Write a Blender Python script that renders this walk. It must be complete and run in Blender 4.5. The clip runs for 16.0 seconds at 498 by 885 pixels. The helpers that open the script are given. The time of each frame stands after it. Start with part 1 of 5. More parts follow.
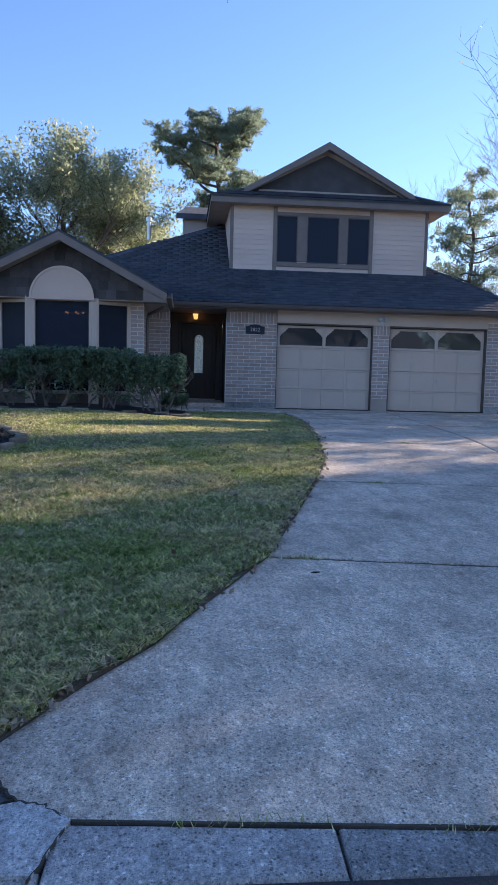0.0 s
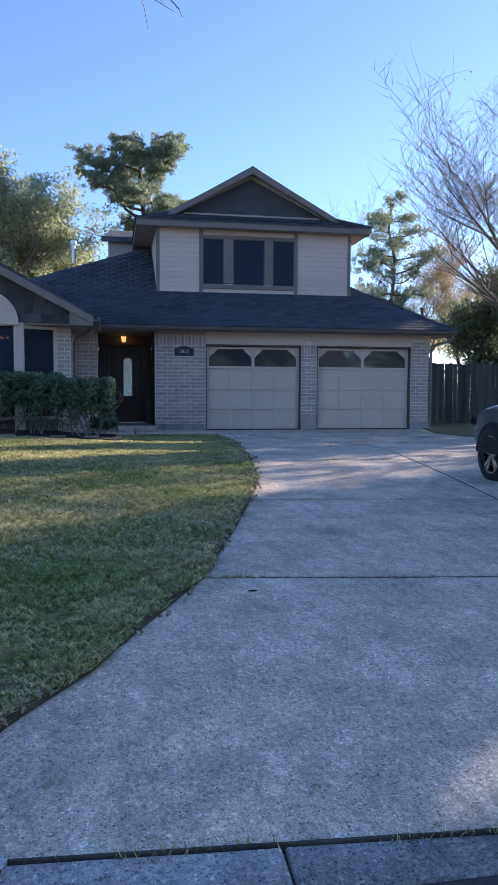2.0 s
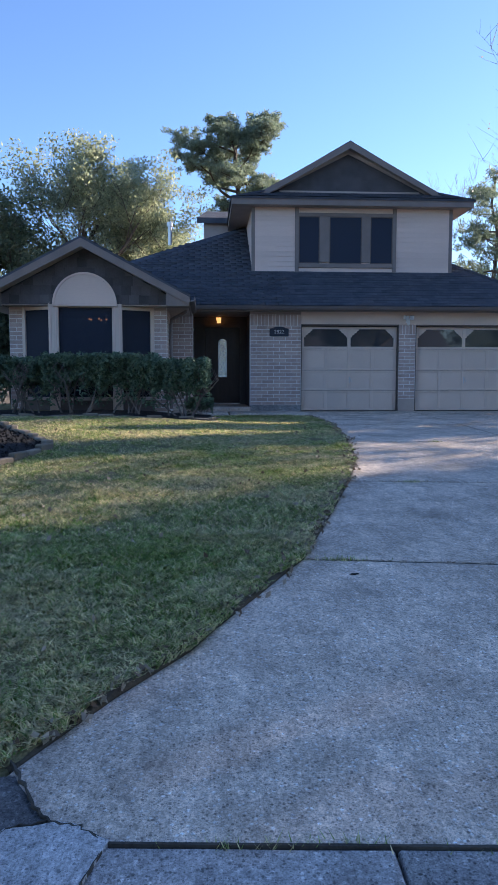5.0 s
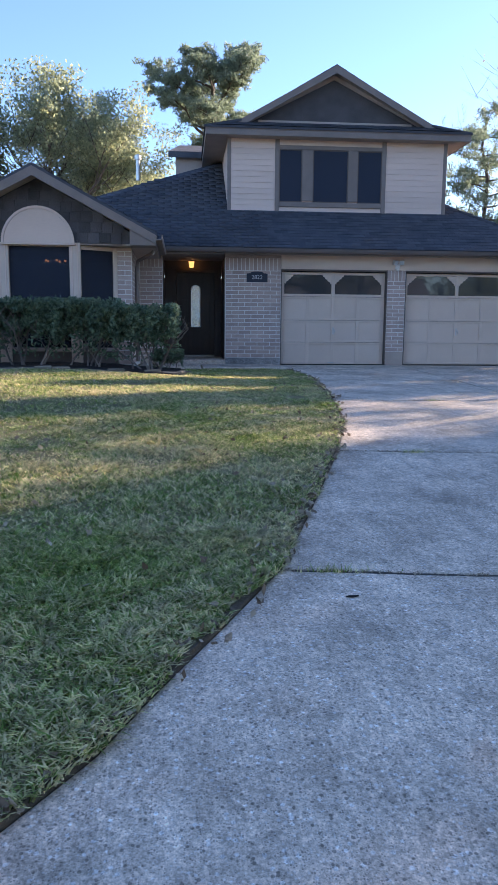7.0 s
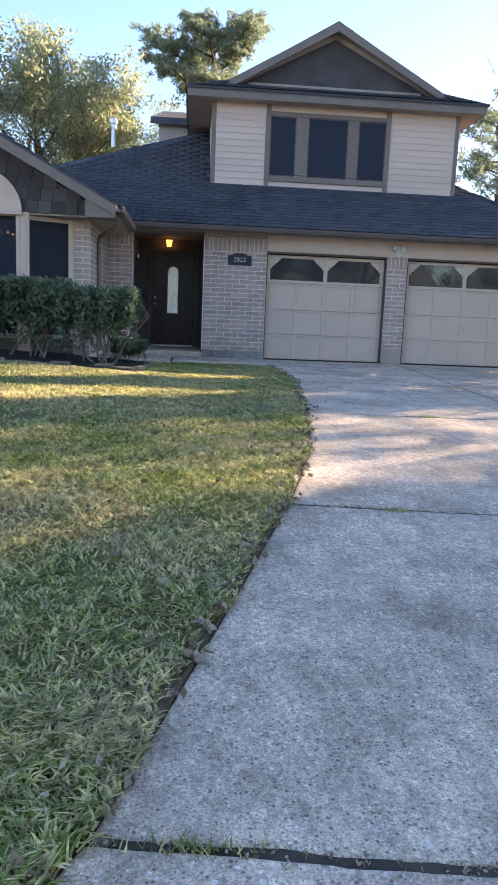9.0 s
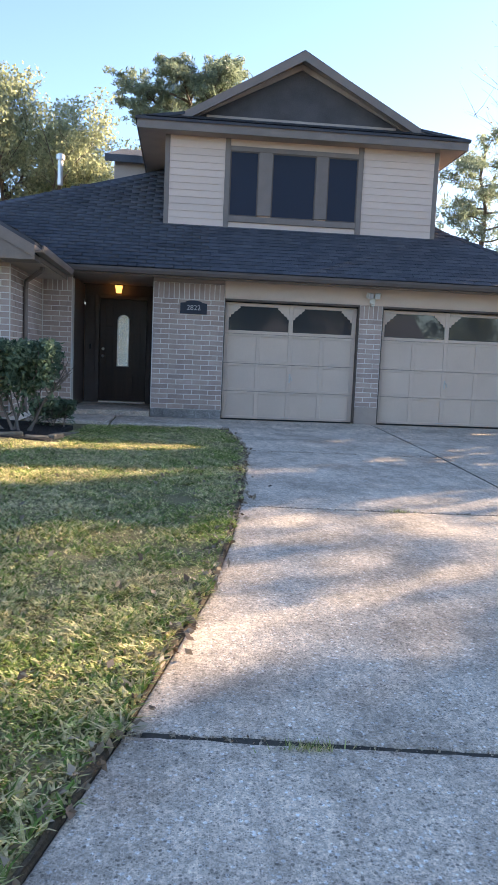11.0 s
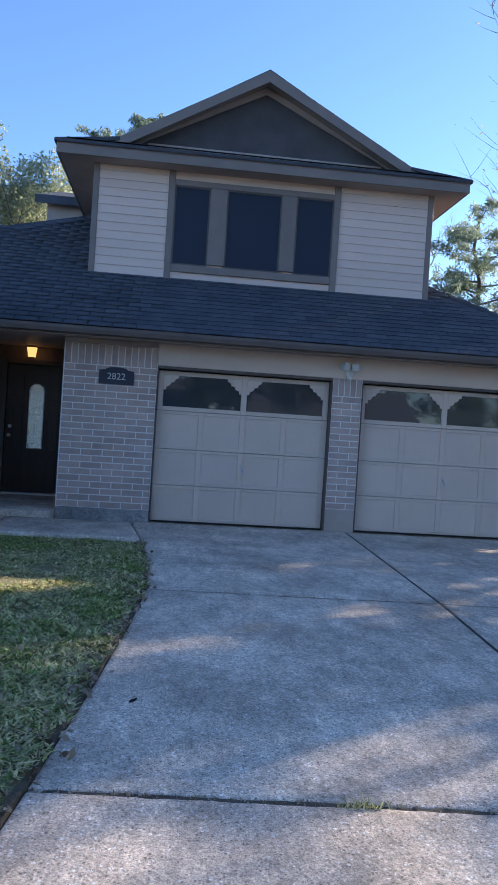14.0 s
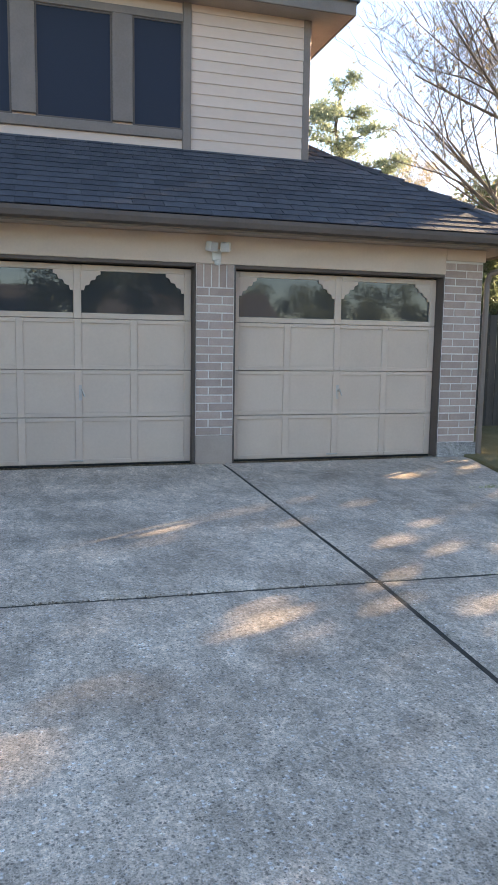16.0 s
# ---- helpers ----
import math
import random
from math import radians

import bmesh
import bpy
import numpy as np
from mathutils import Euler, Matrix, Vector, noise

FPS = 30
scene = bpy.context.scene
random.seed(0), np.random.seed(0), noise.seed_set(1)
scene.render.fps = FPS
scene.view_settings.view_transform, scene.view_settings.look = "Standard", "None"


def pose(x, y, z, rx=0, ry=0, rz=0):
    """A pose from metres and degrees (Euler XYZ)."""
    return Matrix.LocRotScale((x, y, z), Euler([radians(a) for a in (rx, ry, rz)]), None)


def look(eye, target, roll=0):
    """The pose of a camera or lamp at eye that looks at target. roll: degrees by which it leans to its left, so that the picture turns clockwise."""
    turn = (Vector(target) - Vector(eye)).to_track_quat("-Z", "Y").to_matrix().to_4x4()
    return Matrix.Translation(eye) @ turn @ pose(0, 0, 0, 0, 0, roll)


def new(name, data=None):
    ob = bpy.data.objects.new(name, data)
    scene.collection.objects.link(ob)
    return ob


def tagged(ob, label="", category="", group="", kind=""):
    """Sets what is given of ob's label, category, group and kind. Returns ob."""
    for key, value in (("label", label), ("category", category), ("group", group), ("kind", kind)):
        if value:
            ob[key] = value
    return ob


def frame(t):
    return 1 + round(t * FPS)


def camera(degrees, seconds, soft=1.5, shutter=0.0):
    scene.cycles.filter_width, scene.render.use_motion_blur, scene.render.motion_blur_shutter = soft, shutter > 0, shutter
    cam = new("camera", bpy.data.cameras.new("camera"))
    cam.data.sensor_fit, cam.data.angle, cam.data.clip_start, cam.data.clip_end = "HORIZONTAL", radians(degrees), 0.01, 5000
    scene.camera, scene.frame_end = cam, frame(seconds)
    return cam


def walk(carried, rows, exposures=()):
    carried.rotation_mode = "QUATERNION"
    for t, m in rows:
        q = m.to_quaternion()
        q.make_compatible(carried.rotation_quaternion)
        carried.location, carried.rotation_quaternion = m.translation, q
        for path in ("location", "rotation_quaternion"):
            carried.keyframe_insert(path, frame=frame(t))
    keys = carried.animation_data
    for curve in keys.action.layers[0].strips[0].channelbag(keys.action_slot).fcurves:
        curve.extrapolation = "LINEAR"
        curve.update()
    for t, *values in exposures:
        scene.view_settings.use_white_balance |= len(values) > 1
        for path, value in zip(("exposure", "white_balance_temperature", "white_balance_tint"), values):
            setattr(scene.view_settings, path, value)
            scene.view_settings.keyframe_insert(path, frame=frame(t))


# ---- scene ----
cam = camera(36.8, 16.0)
PATH = [
    (0, (-0.805, -0.022, 1.423), (-0.623, 1.961, 1.232), 1.5),
    (0.5, (-0.778, -0.061, 1.422), (-0.557, 1.922, 1.292), 1.3),
    (1, (-0.766, -0.054, 1.415), (-0.451, 1.914, 1.246), 0.6),
    (1.5, (-0.787, -0.033, 1.412), (-0.424, 1.928, 1.265), 0.3),
    (2, (-0.811, -0.019, 1.408), (-0.449, 1.943, 1.277), 0.2),
    (2.5, (-0.848, -0.03, 1.4), (-0.538, 1.941, 1.268), 0.0),
    (3, (-0.876, -0.025, 1.388), (-0.677, 1.958, 1.222), -0.2),
    (3.5, (-0.898, -0.042, 1.391), (-0.782, 1.95, 1.247), 0.2),
    (4, (-0.929, -0.05, 1.389), (-0.888, 1.946, 1.283), 0.2),
    (4.5, (-0.92, -0.024, 1.372), (-0.903, 1.971, 1.232), -0.2),
    (5, (-0.844, 0.156, 1.358), (-0.726, 2.144, 1.181), 0.1),
    (7.5, (-0.519, 1.979, 1.292), (-0.314, 3.944, 0.98), 0.6),
    (8, (-0.318, 2.433, 1.309), (-0.065, 4.392, 0.996), 0.5),
    (8.5, (-0.165, 2.904, 1.311), (0.014, 4.873, 1.005), 1.4),
    (9, (0.003, 3.365, 1.398), (0.173, 5.329, 1.058), 2.4),
    (9.5, (0.271, 3.831, 1.467), (0.485, 5.786, 1.104), 2.1),
    (10, (0.427, 4.294, 1.478), (0.632, 6.254, 1.138), 3.3),
    (12.5, (1.317, 6.645, 1.731), (1.492, 8.637, 1.716), 1.0),
    (13, (1.467, 7.193, 1.727), (1.702, 9.179, 1.743), 2.6),
    (13.5, (1.656, 7.739, 1.774), (1.854, 9.729, 1.756), 2.2),
    (14, (1.768, 8.317, 1.794), (1.976, 10.306, 1.768), 3.7),
    (14.5, (1.996, 8.892, 1.789), (2.408, 10.848, 1.731), 3.0),
    (15, (2.094, 9.49, 1.789), (2.566, 11.43, 1.684), 2.8),
    (15.5, (2.198, 10.099, 1.775), (2.74, 12.009, 1.54), 2.6),
    (16, (2.223, 10.726, 1.791), (2.791, 12.626, 1.531), 0.9),
]
EXPOSURES = [(0.0, 1.56, 6050, 19), (4.5, 1.54, 5950, 18), (5.2, 1.58, 6000, 18), (7.5, 2.0, 6450, 20), (8.0, 1.88, 6350, 20), (8.5, 2.0, 6600, 20), (9.0, 2.38, 7600, 19), (10.0, 2.48, 8100, 18),
             (12.5, 1.8, 5950, 15), (13.0, 1.68, 5800, 15), (14.5, 1.7, 5900, 15), (15.0, 1.78, 6100, 16), (15.5, 2.1, 6850, 17), (16.0, 2.57, 8700, 16)]
walk(cam, [(t, look(eye, target, roll)) for t, eye, target, roll in PATH], EXPOSURES)

# ---- world, sun, exposure ----
SUN_AZ, SUN_EL = 60.0, 21.0      # degrees clockwise from +y, and above the horizon
world = bpy.data.worlds.new("sky")
scene.world = world
world.use_nodes = True
wn = world.node_tree
sky = wn.nodes.new("ShaderNodeTexSky")
sky.sky_type = "NISHITA"
sky.sun_disc = False
sky.sun_elevation = radians(SUN_EL)
sky.sun_rotation = radians(SUN_AZ)
sky.air_density, sky.dust_density, sky.ozone_density = 0.9, 0.2, 4.0
bg = wn.nodes["Background"]
bg.inputs["Strength"].default_value = 0.09
wn.links.new(sky.outputs["Color"], bg.inputs["Color"])
sun = new("sun", bpy.data.lights.new("sun", "SUN"))
sun.data.energy, sun.data.angle, sun.data.color = 5.0, radians(0.6), (1.0, 0.86, 0.66)
sx, sy = math.sin(radians(SUN_AZ)), math.cos(radians(SUN_AZ))
sun.matrix_world = look((0, 0, 30), (-sx, -sy, 30 - math.tan(radians(SUN_EL))))


# ---- materials ----
def mat(name, a, b, scale=4.0, fine=60.0, rough=0.75, bump=0.15, metal=0.0, rand=0.15, spec=0.4, island=False, mix=0.5, fine_mix=0.35, stretch=(1, 1, 1)):
    """Two colours blended by coarse and fine noise, with a per-piece shade and fine relief."""
    m = bpy.data.materials.new(name)
    m.use_nodes = True
    n, l = m.node_tree.nodes, m.node_tree.links
    p = n["Principled BSDF"]
    tc = n.new("ShaderNodeTexCoord")
    mp = n.new("ShaderNodeMapping")
    mp.inputs["Scale"].default_value = stretch
    l.new(tc.outputs["Object"], mp.inputs["Vector"])
    info = n.new("ShaderNodeObjectInfo")
    geo = n.new("ShaderNodeNewGeometry")
    source = geo.outputs["Random Per Island"] if island else info.outputs["Random"]
    off = n.new("ShaderNodeVectorMath")
    off.operation = "MULTIPLY_ADD"
    l.new(info.outputs["Random"], off.inputs[0])
    off.inputs[1].default_value = (7.0, 3.0, 5.0) if rand else (0, 0, 0)
    l.new(mp.outputs["Vector"], off.inputs[2])
    c = n.new("ShaderNodeTexNoise")
    c.inputs["Scale"].default_value, c.inputs["Detail"].default_value = scale, 5
    f = n.new("ShaderNodeTexNoise")
    f.inputs["Scale"].default_value, f.inputs["Detail"].default_value = fine, 3
    l.new(off.outputs[0], c.inputs["Vector"])
    l.new(off.outputs[0], f.inputs["Vector"])
    r = n.new("ShaderNodeMapRange")
    r.inputs["From Min"].default_value, r.inputs["From Max"].default_value = 0.32, 0.68
    l.new(c.outputs["Fac"], r.inputs["Value"])
    r2 = n.new("ShaderNodeMapRange")
    r2.inputs["From Min"].default_value, r2.inputs["From Max"].default_value = 0.3, 0.7
    l.new(f.outputs["Fac"], r2.inputs["Value"])
    blend = n.new("ShaderNodeMix")
    blend.inputs["Factor"].default_value = fine_mix
    l.new(r.outputs["Result"], blend.inputs["A"])
    l.new(r2.outputs["Result"], blend.inputs["B"])
    col = n.new("ShaderNodeMix")
    col.data_type = "RGBA"
    col.inputs["A"].default_value, col.inputs["B"].default_value = (*a, 1), (*b, 1)
    l.new(blend.outputs["Result"], col.inputs["Factor"])
    hsv = n.new("ShaderNodeHueSaturation")
    v = n.new("ShaderNodeMapRange")
    v.inputs["To Min"].default_value, v.inputs["To Max"].default_value = 1 - rand, 1 + rand
    l.new(source, v.inputs["Value"])
    l.new(v.outputs["Result"], hsv.inputs["Value"])
    l.new(col.outputs["Result"], hsv.inputs["Color"])
    l.new(hsv.outputs["Color"], p.inputs["Base Color"])
    p.inputs["Roughness"].default_value, p.inputs["Metallic"].default_value = rough, metal
    p.inputs["Specular IOR Level"].default_value = spec
    if bump:
        bp = n.new("ShaderNodeBump")
        bp.inputs["Strength"].default_value, bp.inputs["Distance"].default_value = bump, 0.02
        l.new(blend.outputs["Result"], bp.inputs["Height"])
        l.new(bp.outputs["Normal"], p.inputs["Normal"])
    return m


def concrete_mat(name, a, b, dark, speck=0.7):
    """Weathered exposed-aggregate concrete: mottled, with pale and dark grit and broad stains."""
    m = mat(name, a, b, scale=1.6, fine=48, rough=0.9, bump=0.16, rand=0.05, spec=0.2, fine_mix=0.62)
    n, l = m.node_tree.nodes, m.node_tree.links
    p = n["Principled BSDF"]
    last = p.inputs["Base Color"].links[0].from_socket
    tc = n.new("ShaderNodeTexCoord")
    for scale, lo, hi, tint, amount in ((60, 0.84, 0.88, (0.9, 0.88, 0.84), speck), (120, 0.6, 0.9, (0.78, 0.74, 0.68), speck * 0.8), (75, 0.82, 0.88, dark, 0.85), (150, 0.55, 0.9, dark, 0.8), (34, 0.9, 0.95, dark, 0.3)):
        vo = n.new("ShaderNodeTexVoronoi")
        vo.inputs["Scale"].default_value = scale
        l.new(tc.outputs["Object"], vo.inputs["Vector"])
        vo.inputs["Randomness"].default_value = 1.0
        pick = n.new("ShaderNodeSeparateColor")
        l.new(vo.outputs["Color"], pick.inputs["Color"])
        gate = n.new("ShaderNodeMapRange")
        gate.inputs["From Min"].default_value, gate.inputs["From Max"].default_value = lo, hi
        l.new(pick.outputs["Red"], gate.inputs["Value"])
        near = n.new("ShaderNodeMapRange")
        near.inputs["From Min"].default_value, near.inputs["From Max"].default_value = 0.5, 0.32
        l.new(vo.outputs["Distance"], near.inputs["Value"])
        k = n.new("ShaderNodeMath")
        k.operation = "MULTIPLY"
        l.new(gate.outputs["Result"], k.inputs[0])
        l.new(near.outputs["Result"], k.inputs[1])
        k2 = n.new("ShaderNodeMath")
        k2.operation = "MULTIPLY"
        l.new(k.outputs[0], k2.inputs[0])
        k2.inputs[1].default_value = amount
        mx = n.new("ShaderNodeMix")
        mx.data_type = "RGBA"
        l.new(last, mx.inputs["A"])
        mx.inputs["B"].default_value = (*tint, 1)
        l.new(k2.outputs[0], mx.inputs["Factor"])
        last = mx.outputs["Result"]
    st = n.new("ShaderNodeTexNoise")
    st.inputs["Scale"].default_value, st.inputs["Detail"].default_value, st.inputs["Roughness"].default_value = 0.9, 6, 0.65
    l.new(tc.outputs["Object"], st.inputs["Vector"])
    rg = n.new("ShaderNodeMapRange")
    rg.inputs["From Min"].default_value, rg.inputs["From Max"].default_value, rg.inputs["To Max"].default_value = 0.5, 0.72, 0.55
    l.new(st.outputs["Fac"], rg.inputs["Value"])
    mx = n.new("ShaderNodeMix")
    mx.data_type = "RGBA"
    l.new(last, mx.inputs["A"])
    mx.inputs["B"].default_value = (*dark, 1)
    l.new(rg.outputs["Result"], mx.inputs["Factor"])
    last = mx.outputs["Result"]
    for scale, lo, hi, stretch in ((120, 0.74, 1.22, (1, 1, 1)), (46, 0.8, 1.16, (1, 0.8, 1)), (16, 0.9, 1.08, (1.2, 0.7, 1)), (5, 0.88, 1.1, (1.5, 0.6, 1)), (1.7, 0.82, 1.13, (1, 1, 1))):
        mp = n.new("ShaderNodeMapping")
        mp.inputs["Scale"].default_value = stretch
        l.new(tc.outputs["Object"], mp.inputs["Vector"])
        nz = n.new("ShaderNodeTexNoise")
        nz.inputs["Scale"].default_value, nz.inputs["Detail"].default_value, nz.inputs["Roughness"].default_value = scale, 3, 0.7
        l.new(mp.outputs["Vector"], nz.inputs["Vector"])
        rr = n.new("ShaderNodeMapRange")
        rr.inputs["From Min"].default_value, rr.inputs["From Max"].default_value = 0.38, 0.62
        rr.inputs["To Min"].default_value, rr.inputs["To Max"].default_value = lo, hi
        l.new(nz.outputs["Fac"], rr.inputs["Value"])
        mul = n.new("ShaderNodeVectorMath")
        mul.operation = "SCALE"
        l.new(last, mul.inputs[0])
        l.new(rr.outputs["Result"], mul.inputs["Scale"])
        last = mul.outputs[0]
    l.new(last, p.inputs["Base Color"])
    return m


def glass_mat(name, clear, rough=0.03, tint=(0.02, 0.025, 0.035), spec=0.5):
    m = bpy.data.materials.new(name)
    m.use_nodes = True
    n, l = m.node_tree.nodes, m.node_tree.links
    p = n["Principled BSDF"]
    p.inputs["Base Color"].default_value, p.inputs["Roughness"].default_value = (*tint, 1), rough
    p.inputs["Specular IOR Level"].default_value = spec
    tr = n.new("ShaderNodeBsdfTransparent")
    tr.inputs["Color"].default_value = (0.75, 0.8, 0.85, 1)
    mx = n.new("ShaderNodeMixShader")
    mx.inputs["Fac"].default_value = clear
    l.new(p.outputs["BSDF"], mx.inputs[1])
    l.new(tr.outputs["BSDF"], mx.inputs[2])
    l.new(mx.outputs["Shader"], n["Material Output"].inputs["Surface"])
    return m


def glow_mat(name, color, strength):
    m = bpy.data.materials.new(name)
    m.use_nodes = True
    p = m.node_tree.nodes["Principled BSDF"]
    p.inputs["Emission Color"].default_value, p.inputs["Emission Strength"].default_value = (*color, 1), strength
    return m


def leaf_mat(name, a, b, through_light=0.35, straw=None):
    """Foliage: a shade per leaf, with light passing through."""
    m = bpy.data.materials.new(name)
    m.use_nodes = True
    n, l = m.node_tree.nodes, m.node_tree.links
    p = n["Principled BSDF"]
    geo = n.new("ShaderNodeNewGeometry")
    col = n.new("ShaderNodeMix")
    col.data_type = "RGBA"
    col.inputs["A"].default_value, col.inputs["B"].default_value = (*a, 1), (*b, 1)
    l.new(geo.outputs["Random Per Island"], col.inputs["Factor"])
    if straw:
        tc = n.new("ShaderNodeTexCoord")
        nz = n.new("ShaderNodeTexNoise")
        nz.inputs["Scale"].default_value, nz.inputs["Detail"].default_value, nz.inputs["Roughness"].default_value = 0.9, 6, 0.7
        l.new(tc.outputs["Object"], nz.inputs["Vector"])
        add = n.new("ShaderNodeMath")
        add.operation = "MULTIPLY_ADD"
        l.new(geo.outputs["Random Per Island"], add.inputs[0])
        add.inputs[1].default_value = 0.42
        l.new(nz.outputs["Fac"], add.inputs[2])
        rg = n.new("ShaderNodeMapRange")
        rg.inputs["From Min"].default_value, rg.inputs["From Max"].default_value = 0.57, 0.86
        l.new(add.outputs[0], rg.inputs["Value"])
        dry = n.new("ShaderNodeMix")
        dry.data_type = "RGBA"
        l.new(col.outputs["Result"], dry.inputs["A"])
        dry.inputs["B"].default_value = (*straw, 1)
        l.new(rg.outputs["Result"], dry.inputs["Factor"])
        tone = n.new("ShaderNodeTexNoise")
        tone.inputs["Scale"].default_value, tone.inputs["Detail"].default_value, tone.inputs["Roughness"].default_value = 15, 4, 0.75
        l.new(tc.outputs["Object"], tone.inputs["Vector"])
        tr = n.new("ShaderNodeMapRange")
        tr.inputs["From Min"].default_value, tr.inputs["From Max"].default_value = 0.35, 0.65
        tr.inputs["To Min"].default_value, tr.inputs["To Max"].default_value = 0.48, 1.72
        l.new(tone.outputs["Fac"], tr.inputs["Value"])
        hs = n.new("ShaderNodeHueSaturation")
        l.new(tr.outputs["Result"], hs.inputs["Value"])
        l.new(dry.outputs["Result"], hs.inputs["Color"])
        col = hs
    shade = col.outputs["Color"] if straw else col.outputs["Result"]
    l.new(shade, p.inputs["Base Color"])
    p.inputs["Roughness"].default_value = 0.5
    p.inputs["Specular IOR Level"].default_value = 0.3
    t = n.new("ShaderNodeBsdfTranslucent")
    l.new(shade, t.inputs["Color"])
    mx = n.new("ShaderNodeMixShader")
    mx.inputs["Fac"].default_value = through_light
    l.new(p.outputs["BSDF"], mx.inputs[1])
    l.new(t.outputs["BSDF"], mx.inputs[2])
    l.new(mx.outputs["Shader"], n["Material Output"].inputs["Surface"])
    return m


M_CONC = concrete_mat("driveway_concrete", (0.55, 0.45, 0.355), (0.74, 0.615, 0.49), (0.24, 0.2, 0.162))
M_KERB = concrete_mat("gutter_concrete", (0.3, 0.285, 0.27), (0.46, 0.44, 0.42), (0.14, 0.135, 0.13), 0.4)
M_KERB_STAIN = concrete_mat("stained_gutter_concrete", (0.22, 0.212, 0.205), (0.36, 0.345, 0.33), (0.09, 0.09, 0.09), 0.3)
M_KERB_DARK = concrete_mat("dark_stained_concrete", (0.09, 0.09, 0.09), (0.17, 0.167, 0.163), (0.06, 0.06, 0.06), 0.12)
M_PATCH = concrete_mat("patched_concrete", (0.4, 0.39, 0.38), (0.56, 0.545, 0.53), (0.22, 0.22, 0.22), 0.3)
M_ASPHALT = mat("asphalt", (0.035, 0.036, 0.038), (0.075, 0.075, 0.078), 3, 160, 0.9, 0.5, rand=0, fine_mix=0.7)
M_SOIL = mat("soil", (0.06, 0.045, 0.03), (0.13, 0.1, 0.065), 3, 70, 0.95, 0.6, rand=0)
M_SOIL_DARK = mat("dark_joint_dirt", (0.035, 0.03, 0.025), (0.1, 0.088, 0.07), 3, 70, 0.95, 0.4, rand=0)
M_TURF = mat("turf_thatch", (0.09, 0.09, 0.04), (0.3, 0.25, 0.13), 1.1, 70, 0.95, 0.8, rand=0, fine_mix=0.55)
M_BLADE = leaf_mat("grass_blade", (0.13, 0.22, 0.045), (0.42, 0.49, 0.13), 0.4, (0.68, 0.58, 0.34))
M_MULCH = mat("bark_mulch", (0.009, 0.0085, 0.0085), (0.03, 0.027, 0.026), 8, 80, 0.95, 0.9, island=True, rand=0.4)
M_BRICK = mat("painted_taupe_brick", (0.43, 0.32, 0.275), (0.55, 0.425, 0.37), 6, 90, 0.85, 0.3, rand=0.14)
M_MORTAR = mat("pale_mortar", (0.72, 0.68, 0.63), (0.82, 0.78, 0.73), 5, 120, 0.95, 0.4, rand=0)
M_SIDING = mat("beige_lap_siding", (0.66, 0.505, 0.42), (0.74, 0.575, 0.48), 2, 40, 0.6, 0.05, rand=0.04, stretch=(0.3, 1, 1))
M_TRIM = mat("taupe_trim_paint", (0.38, 0.305, 0.26), (0.46, 0.375, 0.32), 3, 50, 0.6, 0.06, rand=0.04)
M_DARKTRIM = mat("dark_brown_trim_paint", (0.1, 0.078, 0.068), (0.14, 0.11, 0.095), 3, 50, 0.6, 0.08, rand=0.05)
M_FASCIA = mat("brown_fascia_paint", (0.19, 0.152, 0.132), (0.25, 0.2, 0.176), 3, 50, 0.55, 0.06, rand=0.04)
M_DOORPAINT = mat("beige_garage_door_paint", (0.62, 0.49, 0.4), (0.7, 0.56, 0.46), 1.6, 40, 0.5, 0.05, rand=0.03)
M_SHINGLE = mat("charcoal_asphalt_shingle", (0.055, 0.06, 0.072), (0.11, 0.116, 0.132), 2, 120, 0.95, 0.5, rand=0.09, spec=0.2)
M_SHINGLE_J = mat("charcoal_asphalt_shingle_field", (0.055, 0.06, 0.072), (0.11, 0.116, 0.132), 2, 120, 0.95, 0.5, rand=0.09, spec=0.2, island=True)
M_CEDAR = mat("dark_gable_shingle", (0.07, 0.065, 0.068), (0.12, 0.11, 0.112), 3, 40, 0.85, 0.4, rand=0.25)
M_ENTRY = mat("dark_stained_wood_door", (0.018, 0.009, 0.008), (0.04, 0.02, 0.016), 2, 30, 0.35, 0.1, rand=0, stretch=(6, 6, 0.6))
M_SCREEN = glass_mat("dark_solar_screen", 0.15, 0.6, (0.022, 0.028, 0.044), 0.2)
M_UPSCREEN = glass_mat("dark_upstairs_screen", 0.02, 0.65, (0.026, 0.034, 0.055), 0.25)
M_GLASS = glass_mat("garage_glass", 0.06, 0.02, (0.05, 0.055, 0.062), 0.9)
M_LEADED = mat("leaded_textured_glass", (0.6, 0.6, 0.52), (0.9, 0.88, 0.76), 14, 60, 0.12, 0.35, metal=0.85, rand=0, spec=0.8)
# near-black so rooms behind glass look unlit; the shade is in the colour
M_ROOM = mat("unlit_room_dark", (0.04, 0.04, 0.042), (0.06, 0.058, 0.055), 2, 20, 0.9, 0, rand=0)
M_METAL = mat("brushed_metal", (0.45, 0.45, 0.45), (0.6, 0.6, 0.6), 5, 60, 0.35, 0.05, metal=1.0, rand=0)
M_BLACK = mat("black_metal", (0.012, 0.012, 0.013), (0.025, 0.025, 0.026), 5, 60, 0.4, 0.05, rand=0)
M_WHITE = mat("white_plastic", (0.68, 0.67, 0.64), (0.76, 0.75, 0.72), 6, 60, 0.45, 0.03, rand=0)
M_PLAQUE = mat("navy_plaque_enamel", (0.012, 0.018, 0.035), (0.02, 0.028, 0.05), 6, 60, 0.4, 0.05, rand=0)
